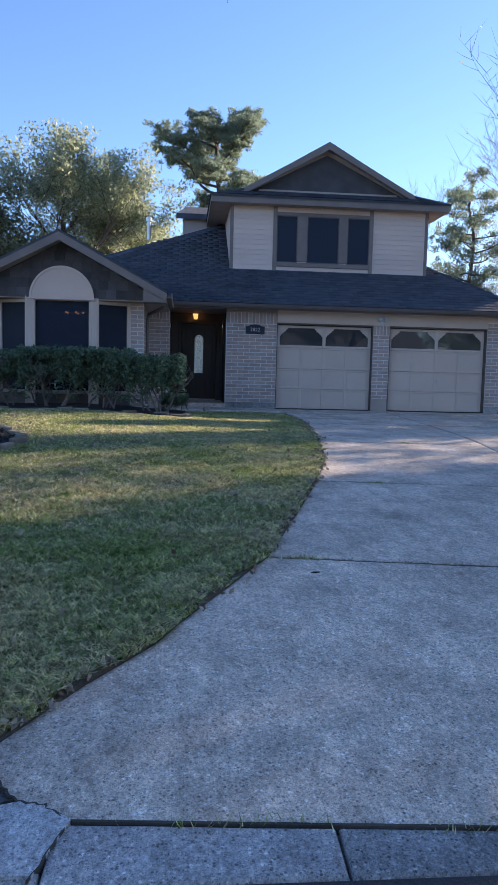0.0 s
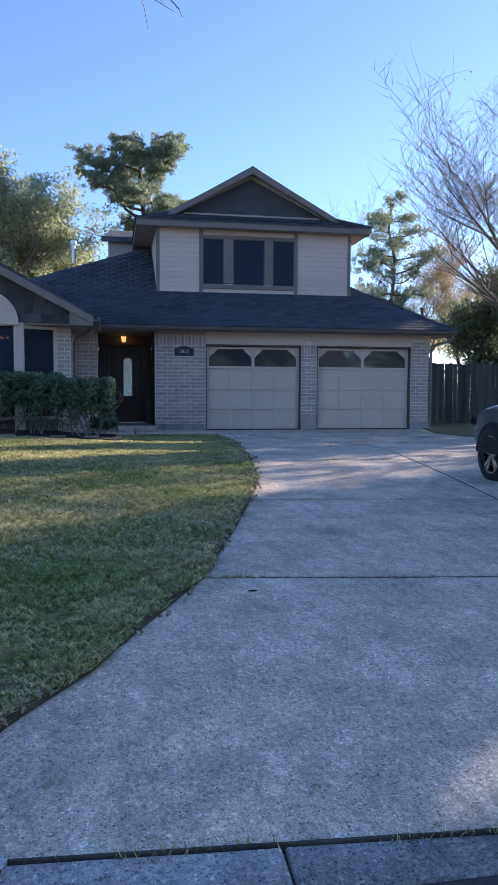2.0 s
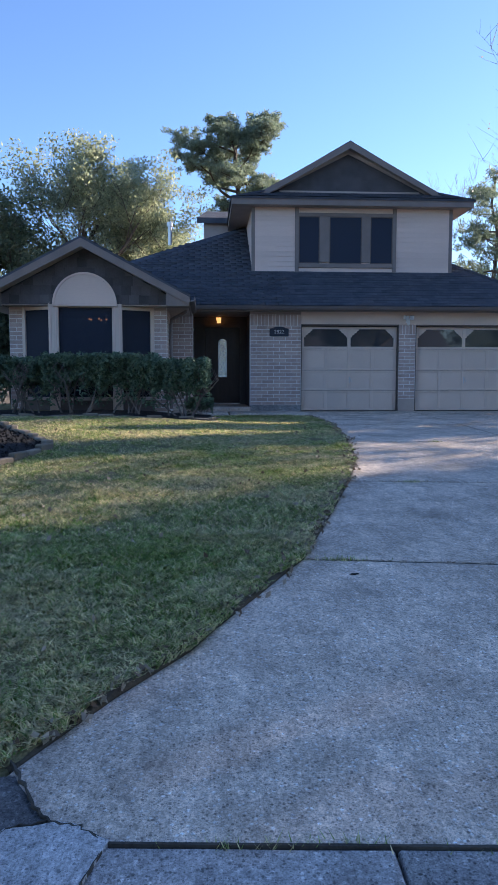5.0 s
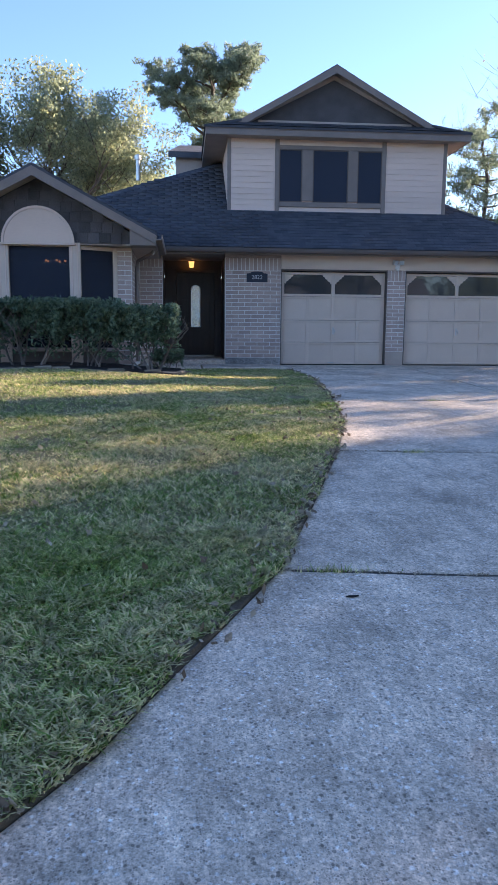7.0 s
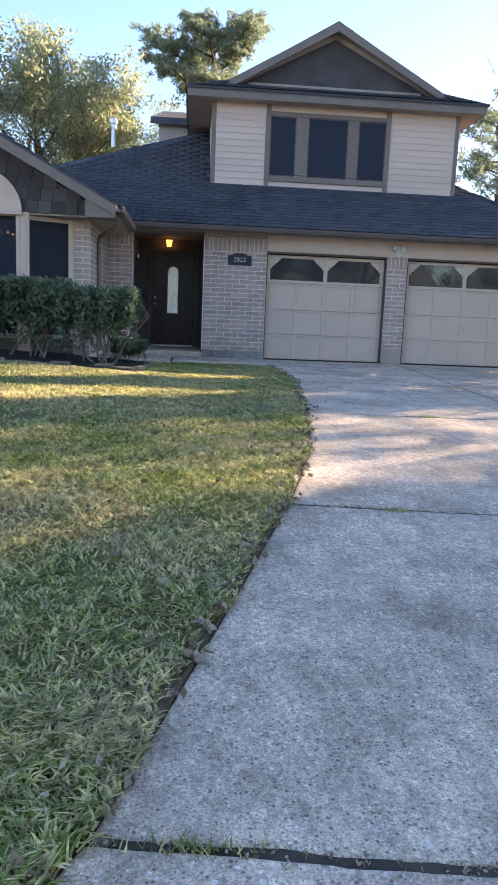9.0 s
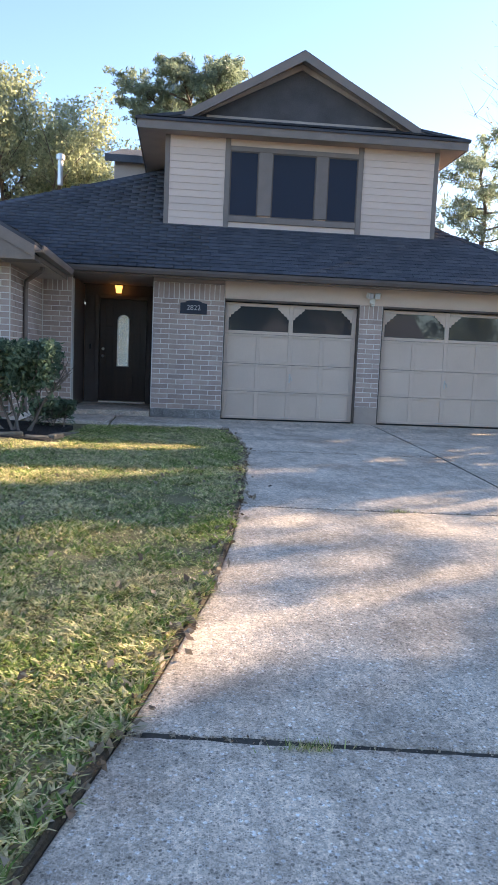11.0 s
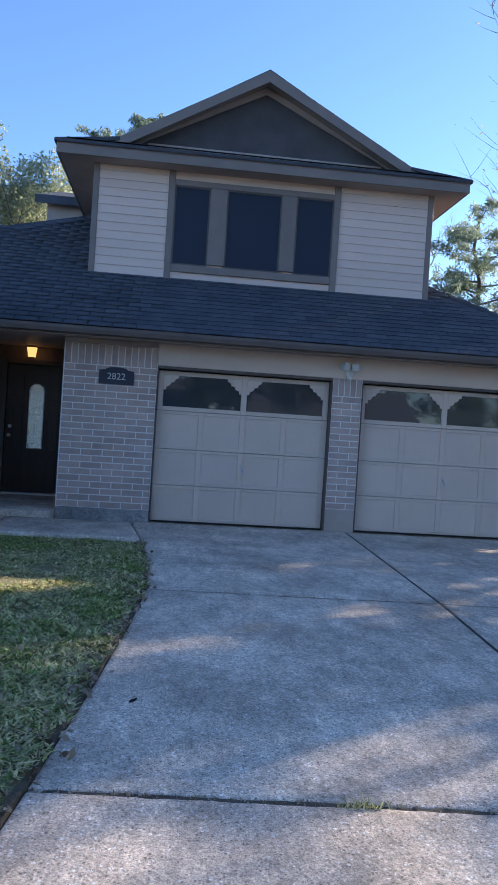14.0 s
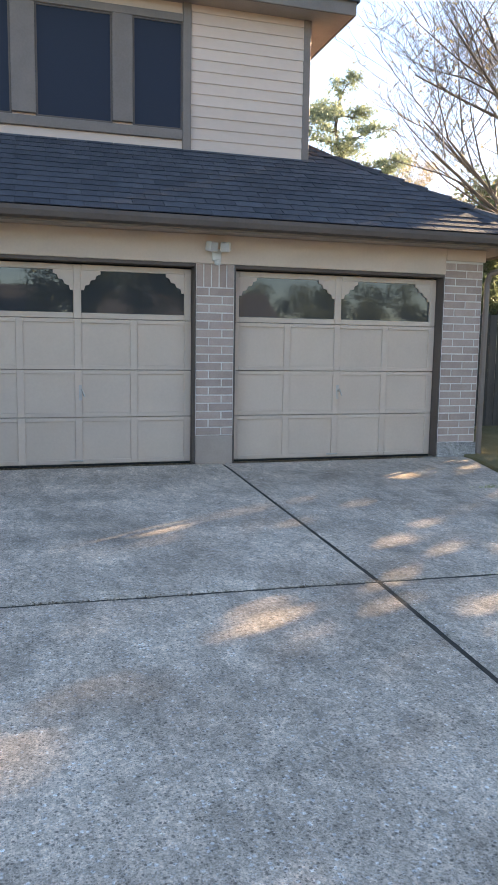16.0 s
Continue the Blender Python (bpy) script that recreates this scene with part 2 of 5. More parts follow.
M_DIGIT = mat("silver_digit_paint", (0.5, 0.5, 0.5), (0.6, 0.6, 0.6), 8, 60, 0.5, 0, rand=0)
M_WOOD = mat("weathered_fence_board", (0.06, 0.056, 0.052), (0.13, 0.122, 0.112), 2, 40, 0.9, 0.4, rand=0.25, stretch=(3, 3, 0.3))
M_STONE = mat("tan_edging_block", (0.15, 0.125, 0.09), (0.28, 0.235, 0.175), 5, 60, 0.9, 0.5, rand=0.2)
M_BARK = mat("tree_bark", (0.07, 0.055, 0.045), (0.16, 0.13, 0.11), 3, 30, 0.95, 0.7, rand=0.1, stretch=(2, 2, 0.4))
M_TWIG = mat("grey_bare_twig", (0.13, 0.11, 0.098), (0.24, 0.205, 0.18), 3, 30, 0.9, 0.2, rand=0.1)
M_OAK = leaf_mat("oak_leaf", (0.19, 0.225, 0.14), (0.44, 0.46, 0.27), 0.55)
M_DARKLEAF = leaf_mat("evergreen_leaf", (0.09, 0.125, 0.08), (0.2, 0.24, 0.14), 0.45)
M_PINE = leaf_mat("pine_needle", (0.14, 0.185, 0.135), (0.31, 0.36, 0.24), 0.5)
M_RUST = leaf_mat("dry_autumn_leaf", (0.26, 0.19, 0.1), (0.46, 0.37, 0.2), 0.45)
M_HEDGE = leaf_mat("hedge_leaf", (0.06, 0.105, 0.066), (0.2, 0.28, 0.175), 0.35)
M_LITTER = leaf_mat("fallen_leaf", (0.14, 0.085, 0.05), (0.5, 0.42, 0.32), 0.1)
M_CAR = mat("grey_car_paint", (0.17, 0.18, 0.19), (0.2, 0.21, 0.22), 2, 400, 0.25, 0, metal=0.7, rand=0, spec=0.6)
M_TYRE = mat("tyre_rubber", (0.012, 0.012, 0.012), (0.028, 0.028, 0.028), 6, 60, 0.85, 0.3, rand=0)
M_CARGLASS = glass_mat("car_glass", 0.1, 0.02, (0.01, 0.012, 0.014))
M_NEIGHBOUR = mat("cream_neighbour_siding", (0.5, 0.46, 0.38), (0.58, 0.54, 0.45), 2, 30, 0.8, 0.1, rand=0)
M_LAMP = glow_mat("warm_lamp_glow", (1.0, 0.46, 0.12), 0.5)
M_BULB = glow_mat("chandelier_bulb_glow", (1.0, 0.4, 0.16), 4.5)


# ---- building helpers ----
def mesh_ob(name, bm, material, parent=None, label="", smooth=False):
    me = bpy.data.meshes.new(name)
    bm.normal_update()
    bm.to_mesh(me)
    bm.free()
    me.materials.append(material)
    if smooth:
        me.polygons.foreach_set("use_smooth", [True] * len(me.polygons))
    ob = new(name, me)
    ob.parent = parent
    return tagged(ob, label)


part = mesh_ob


def box(bm, x0, x1, y0, y1, z0, z1, m=None):
    vs = [bm.verts.new((x, y, z)) for x in (x0, x1) for y in (y0, y1) for z in (z0, z1)]
    if m is not None:
        for v in vs:
            v.co = m @ v.co
    for q in ((0, 1, 3, 2), (4, 6, 7, 5), (0, 4, 5, 1), (2, 3, 7, 6), (0, 2, 6, 4), (1, 5, 7, 3)):
        bm.faces.new([vs[k] for k in q])
    return vs


def slab_box(*dims, bevel=0.006, m=None):
    bm = bmesh.new()
    box(bm, *dims, m=m)
    bmesh.ops.recalc_face_normals(bm, faces=bm.faces)
    if bevel:
        bmesh.ops.bevel(bm, geom=list(bm.edges), offset=bevel, segments=1, affect="EDGES", clamp_overlap=True)
    return bm


def prism(bm, points, axis, a, b):
    """A flat outline (pairs) pushed along an axis from a to b."""
    def at(p, k):
        return {"y": (p[0], k, p[1]), "z": (p[0], p[1], k), "x": (k, p[0], p[1])}[axis]
    lo = [bm.verts.new(at(p, a)) for p in points]
    hi = [bm.verts.new(at(p, b)) for p in points]
    n = len(points)
    bm.faces.new(lo)
    bm.faces.new(hi[::-1])
    for k in range(n):
        bm.faces.new((lo[k], hi[k], hi[(k + 1) % n], lo[(k + 1) % n]))
    bmesh.ops.recalc_face_normals(bm, faces=bm.faces)


def tube(bm, a, b, r0, r1, sides=8):
    a, b = Vector(a), Vector(b)
    q = (b - a).to_track_quat("Z", "Y")
    rings = []
    for p, r in ((a, r0), (b, r1)):
        rings.append([bm.verts.new(p + q @ Vector((r * math.cos(k * math.tau / sides), r * math.sin(k * math.tau / sides), 0))) for k in range(sides)])
    for k in range(sides):
        bm.faces.new((rings[0][k], rings[0][(k + 1) % sides], rings[1][(k + 1) % sides], rings[1][k]))
    bm.faces.new(rings[0][::-1])
    bm.faces.new(rings[1])


def raw_mesh(name, verts, faces, material, parent=None, label="", smooth=False):
    """A mesh from arrays: verts n x 3, faces m x k."""
    verts, faces = np.asarray(verts, np.float32), np.asarray(faces, np.int32)
    me = bpy.data.meshes.new(name)
    me.vertices.add(len(verts))
    me.vertices.foreach_set("co", verts.ravel())
    k = faces.shape[1]
    me.loops.add(faces.size)
    me.loops.foreach_set("vertex_index", faces.ravel())
    me.polygons.add(len(faces))
    me.polygons.foreach_set("loop_start", np.arange(0, faces.size, k, dtype=np.int32))
    me.update(calc_edges=True)
    me.materials.append(material)
    if smooth:
        me.polygons.foreach_set("use_smooth", [True] * len(faces))
    ob = new(name, me)
    ob.parent = parent
    return tagged(ob, label)


def empty(name, x, y, z, label, category, group=""):
    ob = new(name)
    ob.location = (x, y, z)
    return tagged(ob, label, category, group)


def shared(name, me, parent, loc=(0, 0, 0), scale=(1, 1, 1), rot=(0, 0, 0)):
    ob = new(name, me)
    ob.parent = parent
    ob.location, ob.scale, ob.rotation_euler = loc, scale, rot
    return ob


# ---- ground ----
GY = [-60, 1.2, 2.05, 2.32, 3.8, 5.2, 7.4, 9.0, 11.2, 14.7, 18.6, 30, 60]
GZ = [-0.1, -0.11, -0.085, -0.06, 0.10, 0.17, 0.29, 0.34, 0.38, 0.41, 0.485, 0.5, 0.6]


def zg(y):
    return float(np.interp(y, GY, GZ))


def soft(a, b, v):
    t = min(1.0, max(0.0, (v - a) / (b - a)))
    return t * t * (3 - 2 * t)


EY = [2.3, 2.73, 3.18, 3.57, 4.36, 5.0, 6.4, 7.6, 9.0, 10.04, 11.2, 12.4, 13.6, 14.9, 15.8, 16.85, 18.3]
EX = [-1.75, -1.52, -1.23, -0.93, -0.52, -0.2, 0.24, 0.6, 0.95, 1.13, 1.29, 1.43, 1.55, 1.64, 1.62, 1.52, 1.33]


def edge_x(y):
    return float(np.interp(y, EY, EX))


def lawn_z(x, y):
    far = soft(0.2, 4.5, edge_x(y) - x) * (1 - soft(14.6, 16.6, y) * soft(-2.2, -1.4, x))
    z = zg(y) + 0.015 + 0.2 * far * soft(7.5, 13.5, y) - 0.1 * soft(3.4, 2.6, y) * 0.2
    return z + 0.02 * noise.noise((x * 0.7, y * 0.7, 3.0)) + 0.008 * noise.noise((x * 3, y * 3, 9.0))


bm = bmesh.new()
xs = [-600, -60, -14, -6, 0, 6, 14, 60, 600]
ys = [-600, -60, -8, 0, 1.2, 2.05, 3.8, 5.2, 7.4, 9, 11.2, 14.7, 18.6, 30, 60, 200, 900]
rows = [[bm.verts.new((x, y, zg(y) - 0.16)) for x in xs] for y in ys]
for j in range(len(ys) - 1):
    for i in range(len(xs) - 1):
        bm.faces.new((rows[j][i], rows[j][i + 1], rows[j + 1][i + 1], rows[j + 1][i]))
tagged(mesh_ob("ground", bm, M_SOIL), "bare brown soil under lawns and slabs", "ground", kind="structure")

bm = bmesh.new()
rows = []
for y in (-8.5, -4, 0, 1.2, 1.9, 2.06):
    rows.append([bm.verts.new((x, y, zg(y) - 0.012 + 0.006 * noise.noise((x, y, 0)))) for x in np.linspace(-70, 70, 141)])
for j in range(len(rows) - 1):
    for i in range(140):
        bm.faces.new((rows[j][i], rows[j][i + 1], rows[j + 1][i + 1], rows[j + 1][i]))
tagged(mesh_ob("road", bm, M_ASPHALT), "dark worn asphalt street surface", "road", kind="structure")


def patch(name, left, right, y0, y1, z_of, material, parent=None, nu=20, nv=40, skirt=0.1, gap=0.015, lip=0.012):
    """A slab between two side lines (x as a function of y) with rounded rims and skirts."""
    verts, faces = [], []
    us = [0.0, 0.0] + list(np.linspace(0, 1, nu)) + [1.0, 1.0]
    vs = [0.0, 0.0] + list(np.linspace(0, 1, nv)) + [1.0, 1.0]
    for b, v in enumerate(vs):
        for a, u in enumerate(us):
            rim = min(a, b, len(us) - 1 - a, len(vs) - 1 - b)
            inset = {0: 0.0, 1: 0.0}.get(rim, 0.0)
            ya, yb = (y0(u) if callable(y0) else y0), (y1(u) if callable(y1) else y1)
            y = ya + gap + (yb - ya - 2 * gap) * v
            xl, xr = left(y) + gap, right(y) - gap
            x = xl + (xr - xl) * u
            z = z_of(x, y)
            if rim == 1:
                z -= lip
            if rim == 0:
                z -= skirt
            if lip < 0.01 and b in (0, 1, 2, len(vs) - 3, len(vs) - 2, len(vs) - 1):
                chip = 0.007 * noise.noise((x * 5, ya, 1.5)) + 0.006 * noise.noise((x * 17, ya, 2.5))
                y += chip
            if rim >= 1:
                s = 0.0 if rim == 1 else 0.007
                x += s * (float(u == 0) - float(u == 1))
                y += s * (float(v == 0) - float(v == 1))
            verts.append((x, y, z))
    w = len(us)
    for b in range(len(vs) - 1):
        for a in range(w - 1):
            faces.append((b * w + a, b * w + a + 1, (b + 1) * w + a + 1, (b + 1) * w + a))
    return raw_mesh(name, verts, faces, material, parent, smooth=True)


def drive_z(x, y):
    return zg(y) + 0.004 * noise.noise((x * 0.6, y * 0.6, 1.0)) + 0.0012 * noise.noise((x * 9, y * 9, 4.0))


JY = [2.3, 5.0, 7.3, 12.46, 14.65, 18.24]
JX = [2.3, 2.85, 3.26, 4.05, 4.21, 4.28]


def mid_x(y):
    return float(np.interp(y, JY, JX))


RY = [2.3, 6, 12.5, 14.8, 17.0, 18.4]
RX = [9.5, 8.6, 8.2, 7.5, 6.95, 7.3]


def right_x(y):
    return float(np.interp(y, RY, RX))


driveway = tagged(new("driveway"), "weathered grey concrete driveway of jointed slabs", "driveway", kind="structure")
JOINTS = [(2.345, 2.125, 2.0), (4.97, 4.6, 4.2), (7.64, 7.32, 7.0), (11.22, 11.05, 10.9), (14.72, 14.62, 14.45), (18.66, 18.62, 18.62)]
for (a0, a1, a2), (b0, b1, b2) in zip(JOINTS, JOINTS[1:]):
    patch("slab", edge_x, mid_x, lambda u, p=a0, q=a1: p + (q - p) * u, lambda u, p=b0, q=b1: p + (q - p) * u, drive_z, M_CONC, driveway, 90, 50, 0.1, 0.015, 0.005)
    patch("slab", mid_x, right_x, lambda u, p=a1, q=a2: p + (q - p) * u, lambda u, p=b1, q=b2: p + (q - p) * u, drive_z, M_CONC, driveway, 60, 40, 0.1, 0.015, 0.005)

tagged(patch("joint_filler", lambda y: edge_x(y) + 0.05, right_x, lambda u: 2.36 - 0.1 * u, 18.6, lambda x, y: zg(y) - 0.006 + 0.003 * noise.noise((x * 14, y * 14, 6.0)), M_SOIL_DARK, None, 60, 320, 0.03), "dark filler in the driveway joints", "joint filler", kind="structure")
# gutter strip along the street, cast in lengths
gutter = tagged(new("kerb"), "worn concrete gutter strip at the street edge", "kerb", kind="structure")
cuts = [-9.0, -6.0, -3.2, -1.2, -0.27, 2.2, 5.0, 8.0, 12.0]
for k, (a, b) in enumerate(zip(cuts, cuts[1:])):
    patch("gutter_slab", lambda y, a=a: a, lambda y, b=b: b, lambda u: 2.05, lambda u, a=a, b=b: 2.33 - 0.062 * (max(-1.2, a + (b - a) * u) + 1.2) * (a + (b - a) * u < 3) - 0.1 * (a + (b - a) * u >= 3),
          lambda x, y: zg(y) + 0.003 * noise.noise((x * 3, y * 3, 2)), M_KERB_STAIN if k == 4 else M_KERB, gutter, 30, 8, 0.12, 0.005)
# the dark apron between lawn and gutter, with its broken pale corner
apron = patch("dark_apron", lambda y: -9.0, lambda y: float(np.interp(y, [2.3, 2.45, 2.63, 2.75], [-1.2, -1.34, -1.47, -1.52])), lambda u: 2.335, lambda u: 2.68, lambda x, y: zg(y) + 0.004, M_KERB_DARK, gutter, 40, 8, 0.1, 0.006)
bm = bmesh.new()
prism(bm, [(-1.6, 2.1), (-1.22, 2.09), (-1.14, 2.335), (-1.19, 2.36), (-1.25, 2.41), (-1.31, 2.425), (-1.38, 2.41), (-1.47, 2.4), (-1.52, 2.3), (-1.58, 2.25)], "z", -0.2, -0.052)
for v in bm.verts:
    if v.co.z > -0.1:
        v.co.z = zg(v.co.y) + 0.012 + 0.004 * noise.noise(v.co * 8)
part("broken_patch", bm, M_PATCH, gutter, "pale broken concrete patch")
bm = bmesh.new()
prism(bm, [(-1.98, 2.36), (-1.745, 2.36), (-1.735, 2.47), (-1.98, 2.48)], "z", -0.1, -0.03)
for v in bm.verts:
    v.co.z = zg(v.co.y) + (0.0065 if v.co.z > -0.05 else 0.0)
part("painted_mark", bm, M_WHITE, gutter, "flaking white painted kerb mark")



def crack(points, seed):
    """A thin dark ragged crack lying in the concrete."""
    g = random.Random(seed)
    bm = bmesh.new()
    line = []
    for (ax, ay), (bx, by) in zip(points, points[1:]):
        line += [(ax + (bx - ax) * k / 5 + g.uniform(-0.008, 0.008), ay + (by - ay) * k / 5 + g.uniform(-0.008, 0.008)) for k in range(5)]
    line.append(points[-1])
    sides = []
    for k, (x, y) in enumerate(line):
        w = g.uniform(0.0015, 0.0042)
        sides.append([bm.verts.new((x + w, y + w, zg(y) + 0.0136)), bm.verts.new((x - w, y - w, zg(y) + 0.0136)), bm.verts.new((x - w, y - w, zg(y) - 0.02)), bm.verts.new((x + w, y + w, zg(y) - 0.02))])
    for a, b in zip(sides, sides[1:]):
        for k in range(4):
            bm.faces.new((a[k], b[k], b[(k + 1) % 4], a[(k + 1) % 4]))
    bm.faces.new(sides[0])
    bm.faces.new(sides[-1][::-1])
    bmesh.ops.recalc_face_normals(bm, faces=bm.faces)
    part("crack", bm, M_SOIL_DARK, gutter, "dark ragged crack in the concrete")


# dirt packed into the joint between gutter and drive
bm = bmesh.new()
ends = []
for k in range(90):
    x = -1.14 + k * 0.045
    y = 2.334 - 0.062 * (x + 1.2)
    w = 0.0055 + 0.004 * noise.noise((x * 6, 1.0, 0.0)) + 0.003 * noise.noise((x * 23, 4.0, 0.0))
    ends.append([bm.verts.new((x, y + o * w, zg(y) + h)) for o, h in ((-1, -0.03), (-1, 0.0065), (1, 0.0075), (1, -0.03))])
for a, b in zip(ends, ends[1:]):
    for k in range(4):
        bm.faces.new((a[k], b[k], b[(k + 1) % 4], a[(k + 1) % 4]))
bm.faces.new(ends[0])
bm.faces.new(ends[-1][::-1])
bmesh.ops.recalc_face_normals(bm, faces=bm.faces)
part("joint_dirt", bm, M_SOIL_DARK, gutter, "dark dirt packed in the gutter joint")

crack([(-1.53, 2.74), (-1.46, 2.62), (-1.4, 2.5), (-1.33, 2.43), (-1.24, 2.4), (-1.16, 2.33)], 1)
crack([(-1.15, 2.33), (-1.18, 2.22), (-1.23, 2.07)], 2)
crack([(-1.34, 2.43), (-1.47, 2.4), (-1.53, 2.3), (-1.62, 2.22), (-1.7, 2.1)], 3)

lawn = patch("lawn", lambda y: -16.0, edge_x, 2.69, 18.2, lawn_z, M_TURF, None, 120, 110, 0.1, 0.012)
tagged(lawn, "front lawn of half-dormant patchy turf", "lawn", kind="structure")
lawn_r = patch("lawn_side", right_x, lambda y: 30.0, 2.4, 30.0, lambda x, y: zg(y) + 0.03, M_TURF, None, 30, 50, 0.1, 0.01)
tagged(lawn_r, "narrow strip of side lawn by the fence", "lawn", kind="structure")

walkway = tagged(new("entry_walk"), "grey concrete walk and porch slab at the front door", "walkway", kind="structure")
patch("walk_slab", lambda y: -0.28, lambda y: edge_x(y) - 0.01, 16.9, 18.3, lambda x, y: 0.515, M_CONC, walkway, 12, 12, 0.15)
patch("walk_slab", lambda y: -1.6, lambda y: -0.29, 16.95, 18.3, lambda x, y: 0.52, M_CONC, walkway, 12, 12, 0.15)
part("porch_slab", slab_box(-1.6, 0.265, 18.31, 20.42, 0.2, 0.6, bevel=0.012), M_CONC, walkway)

# ---- house: walls ----
COURSE, BRICK_L, JOINT = 0.088, 0.288, 0.014
bm = slab_box(0, 1, 0, 1, 0, 1, bevel=0)
me_brick = bpy.data.meshes.new("brick")
b2 = bmesh.new()
box(b2, 0, BRICK_L - JOINT, -0.0045, 0.03, 0, COURSE - JOINT)
bmesh.ops.recalc_face_normals(b2, faces=b2.faces)
bmesh.ops.bevel(b2, geom=[e for e in b2.edges if all(v.co.y < 0 for v in e.verts)], offset=0.002, segments=1, affect="EDGES")
b2.to_mesh(me_brick)
b2.free()
bm.free()
me_brick.materials.append(M_BRICK)


def lay_bricks(wall, x0, x1, y, z0, z1, soldier=0.0, axis="x", seed=1):
    """Running bond on a wall face from x0 to x1, with an upright course on top."""
    rnd = random.Random(seed)
    rows = int((z1 - soldier - z0) / COURSE + 0.3)
    for r in range(rows):
        z = z0 + r * COURSE + JOINT / 2
        x = x0 - (BRICK_L / 2 if r % 2 else 0.0)
        while x < x1 - 0.03:
            a, b = max(x, x0), min(x + BRICK_L, x1)
            if b - a > 0.04:
                s = (b - a - JOINT) / (BRICK_L - JOINT)
                loc = (a + JOINT / 2, y + rnd.uniform(-0.002, 0.001), z) if axis == "x" else (y + rnd.uniform(-0.001, 0.002), a + JOINT / 2, z)
                shared("brick", me_brick, wall, loc, (s, 1, 1), (0, 0, 0) if axis == "x" else (0, 0, math.pi / 2))
            x += BRICK_L
    if soldier:
        z = z0 + rows * COURSE + JOINT / 2
        n = max(1, round((x1 - x0) / COURSE))
        w = (x1 - x0) / n
        for k in range(n):
            shared("brick", me_brick, wall, (x0 + k * w + w - JOINT / 2, y + rnd.uniform(-0.002, 0.001), z), ((z1 - z - 0.004) / (BRICK_L - JOINT), 1, (w - JOINT) / (COURSE - JOINT)), (0, -math.pi / 2, 0))


def wall(name, x0, x1, y0, y1, z0, z1, material=M_MORTAR, label="painted brick wall with pale mortar"):
    return tagged(mesh_ob(name, slab_box(x0, x1, y0, y1, z0, z1, bevel=0), material), label, "wall", kind="structure")


WY = 18.62
w_panel = wall("wall_entry_panel", 0.27, 1.53, WY, 18.9, 0.3, 2.86)
w_pillar = wall("wall_garage_pillar", 3.97, 4.39, WY, 18.9, 0.3, 2.63)
w_right = wall("wall_garage_right", 6.93, 7.44, WY, 18.9, 0.3, 2.86)
w_left = wall("wall_entry_left", -1.85, -1.12, WY, 18.9, 0.3, 2.86)
w_recl = wall("wall_recess_left", -1.4, -1.125, 18.9, 20.4, 0.3, 2.9, M_DARKTRIM, "dark painted side wall of the entry recess")
w_recr = wall("wall_recess_right", 0.275, 0.5, 18.9, 20.4, 0.3, 2.9, M_DARKTRIM, "dark painted side wall of the entry recess")
w_side = wall("wall_garage_side", 7.2, 7.44, 18.9, 26.0, 0.3, 2.86, M_MORTAR, "painted brick side wall of the garage")
# inner garage wall and ceiling take the dark colour that stands for shade
wall("wall_garage_inside", 0.5, 7.2, 24.5, 24.7, 0.3, 2.86, M_ROOM, "back wall inside the garage, coloured dark as unlit")
wall("wall_house_back", -5.0, 7.44, 26.0, 26.2, 0.3, 2.86, M_SIDING, "beige back wall of the house")
w_wing = wall("wall_wing_right", -1.85, -1.63, 16.15, 18.6, 0.3, 2.86, M_MORTAR, "painted brick side wall of the front wing")
wall("wall_wing_left", -4.89, -4.67, 16.15, 26.0, 0.3, 2.86, M_MORTAR, "painted brick side wall of the front wing")
wall("wall_bay_right", -1.9, -1.632, 16.13, 16.15, 0.3, 2.82)
wall("wall_bay_left", -4.888, -4.62, 16.13, 16.15, 0.3, 2.82)
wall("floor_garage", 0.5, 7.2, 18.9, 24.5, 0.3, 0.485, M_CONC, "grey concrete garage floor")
tagged(mesh_ob("ceiling_garage", slab_box(0.5, 7.2, 18.9, 24.5, 2.87, 2.9, bevel=0), M_ROOM), "garage ceiling, coloured dark as unlit", "ceiling", kind="structure")
# concrete footings where the brick stops short of the ground
for a, b, top in ((3.972, 4.388, 0.8), (6.932, 7.46, 0.66), (0.272, 1.528, 0.645)):
    tagged(mesh_ob("trim_footing", slab_box(a, b, WY - (0.03 if top < 0.7 else 0.012), WY - 0.001, 0.3, top, bevel=0.01), M_KERB if top < 0.7 else M_TRIM), "stained concrete footing under the brick", "footing", kind="structure")

# frieze, soffit, fascia and gutter over the garage
tagged(mesh_ob("trim_frieze", slab_box(1.53, 6.93, WY - 0.03, WY + 0.1, 2.63, 2.93), M_DOORPAINT), "beige frieze board over the garage doors", "trim", kind="structure")
tagged(mesh_ob("trim_frieze", slab_box(6.932, 7.46, WY - 0.028, WY + 0.1, 2.79, 2.928), M_DOORPAINT), "beige frieze board over brick", "trim", kind="structure")
for a, b in ((0.272, 1.528), (-1.62, -1.122)):
    tagged(mesh_ob("trim_frieze", slab_box(a, b, WY - 0.02, WY + 0.1, 2.862, 2.928), M_TRIM), "taupe frieze board over the brick", "trim", kind="structure")
tagged(mesh_ob("soffit_front", slab_box(-1.6, 7.9, 18.18, 20.42, 2.93, 2.95, bevel=0), M_TRIM), "taupe soffit under the front eave", "soffit", kind="structure")
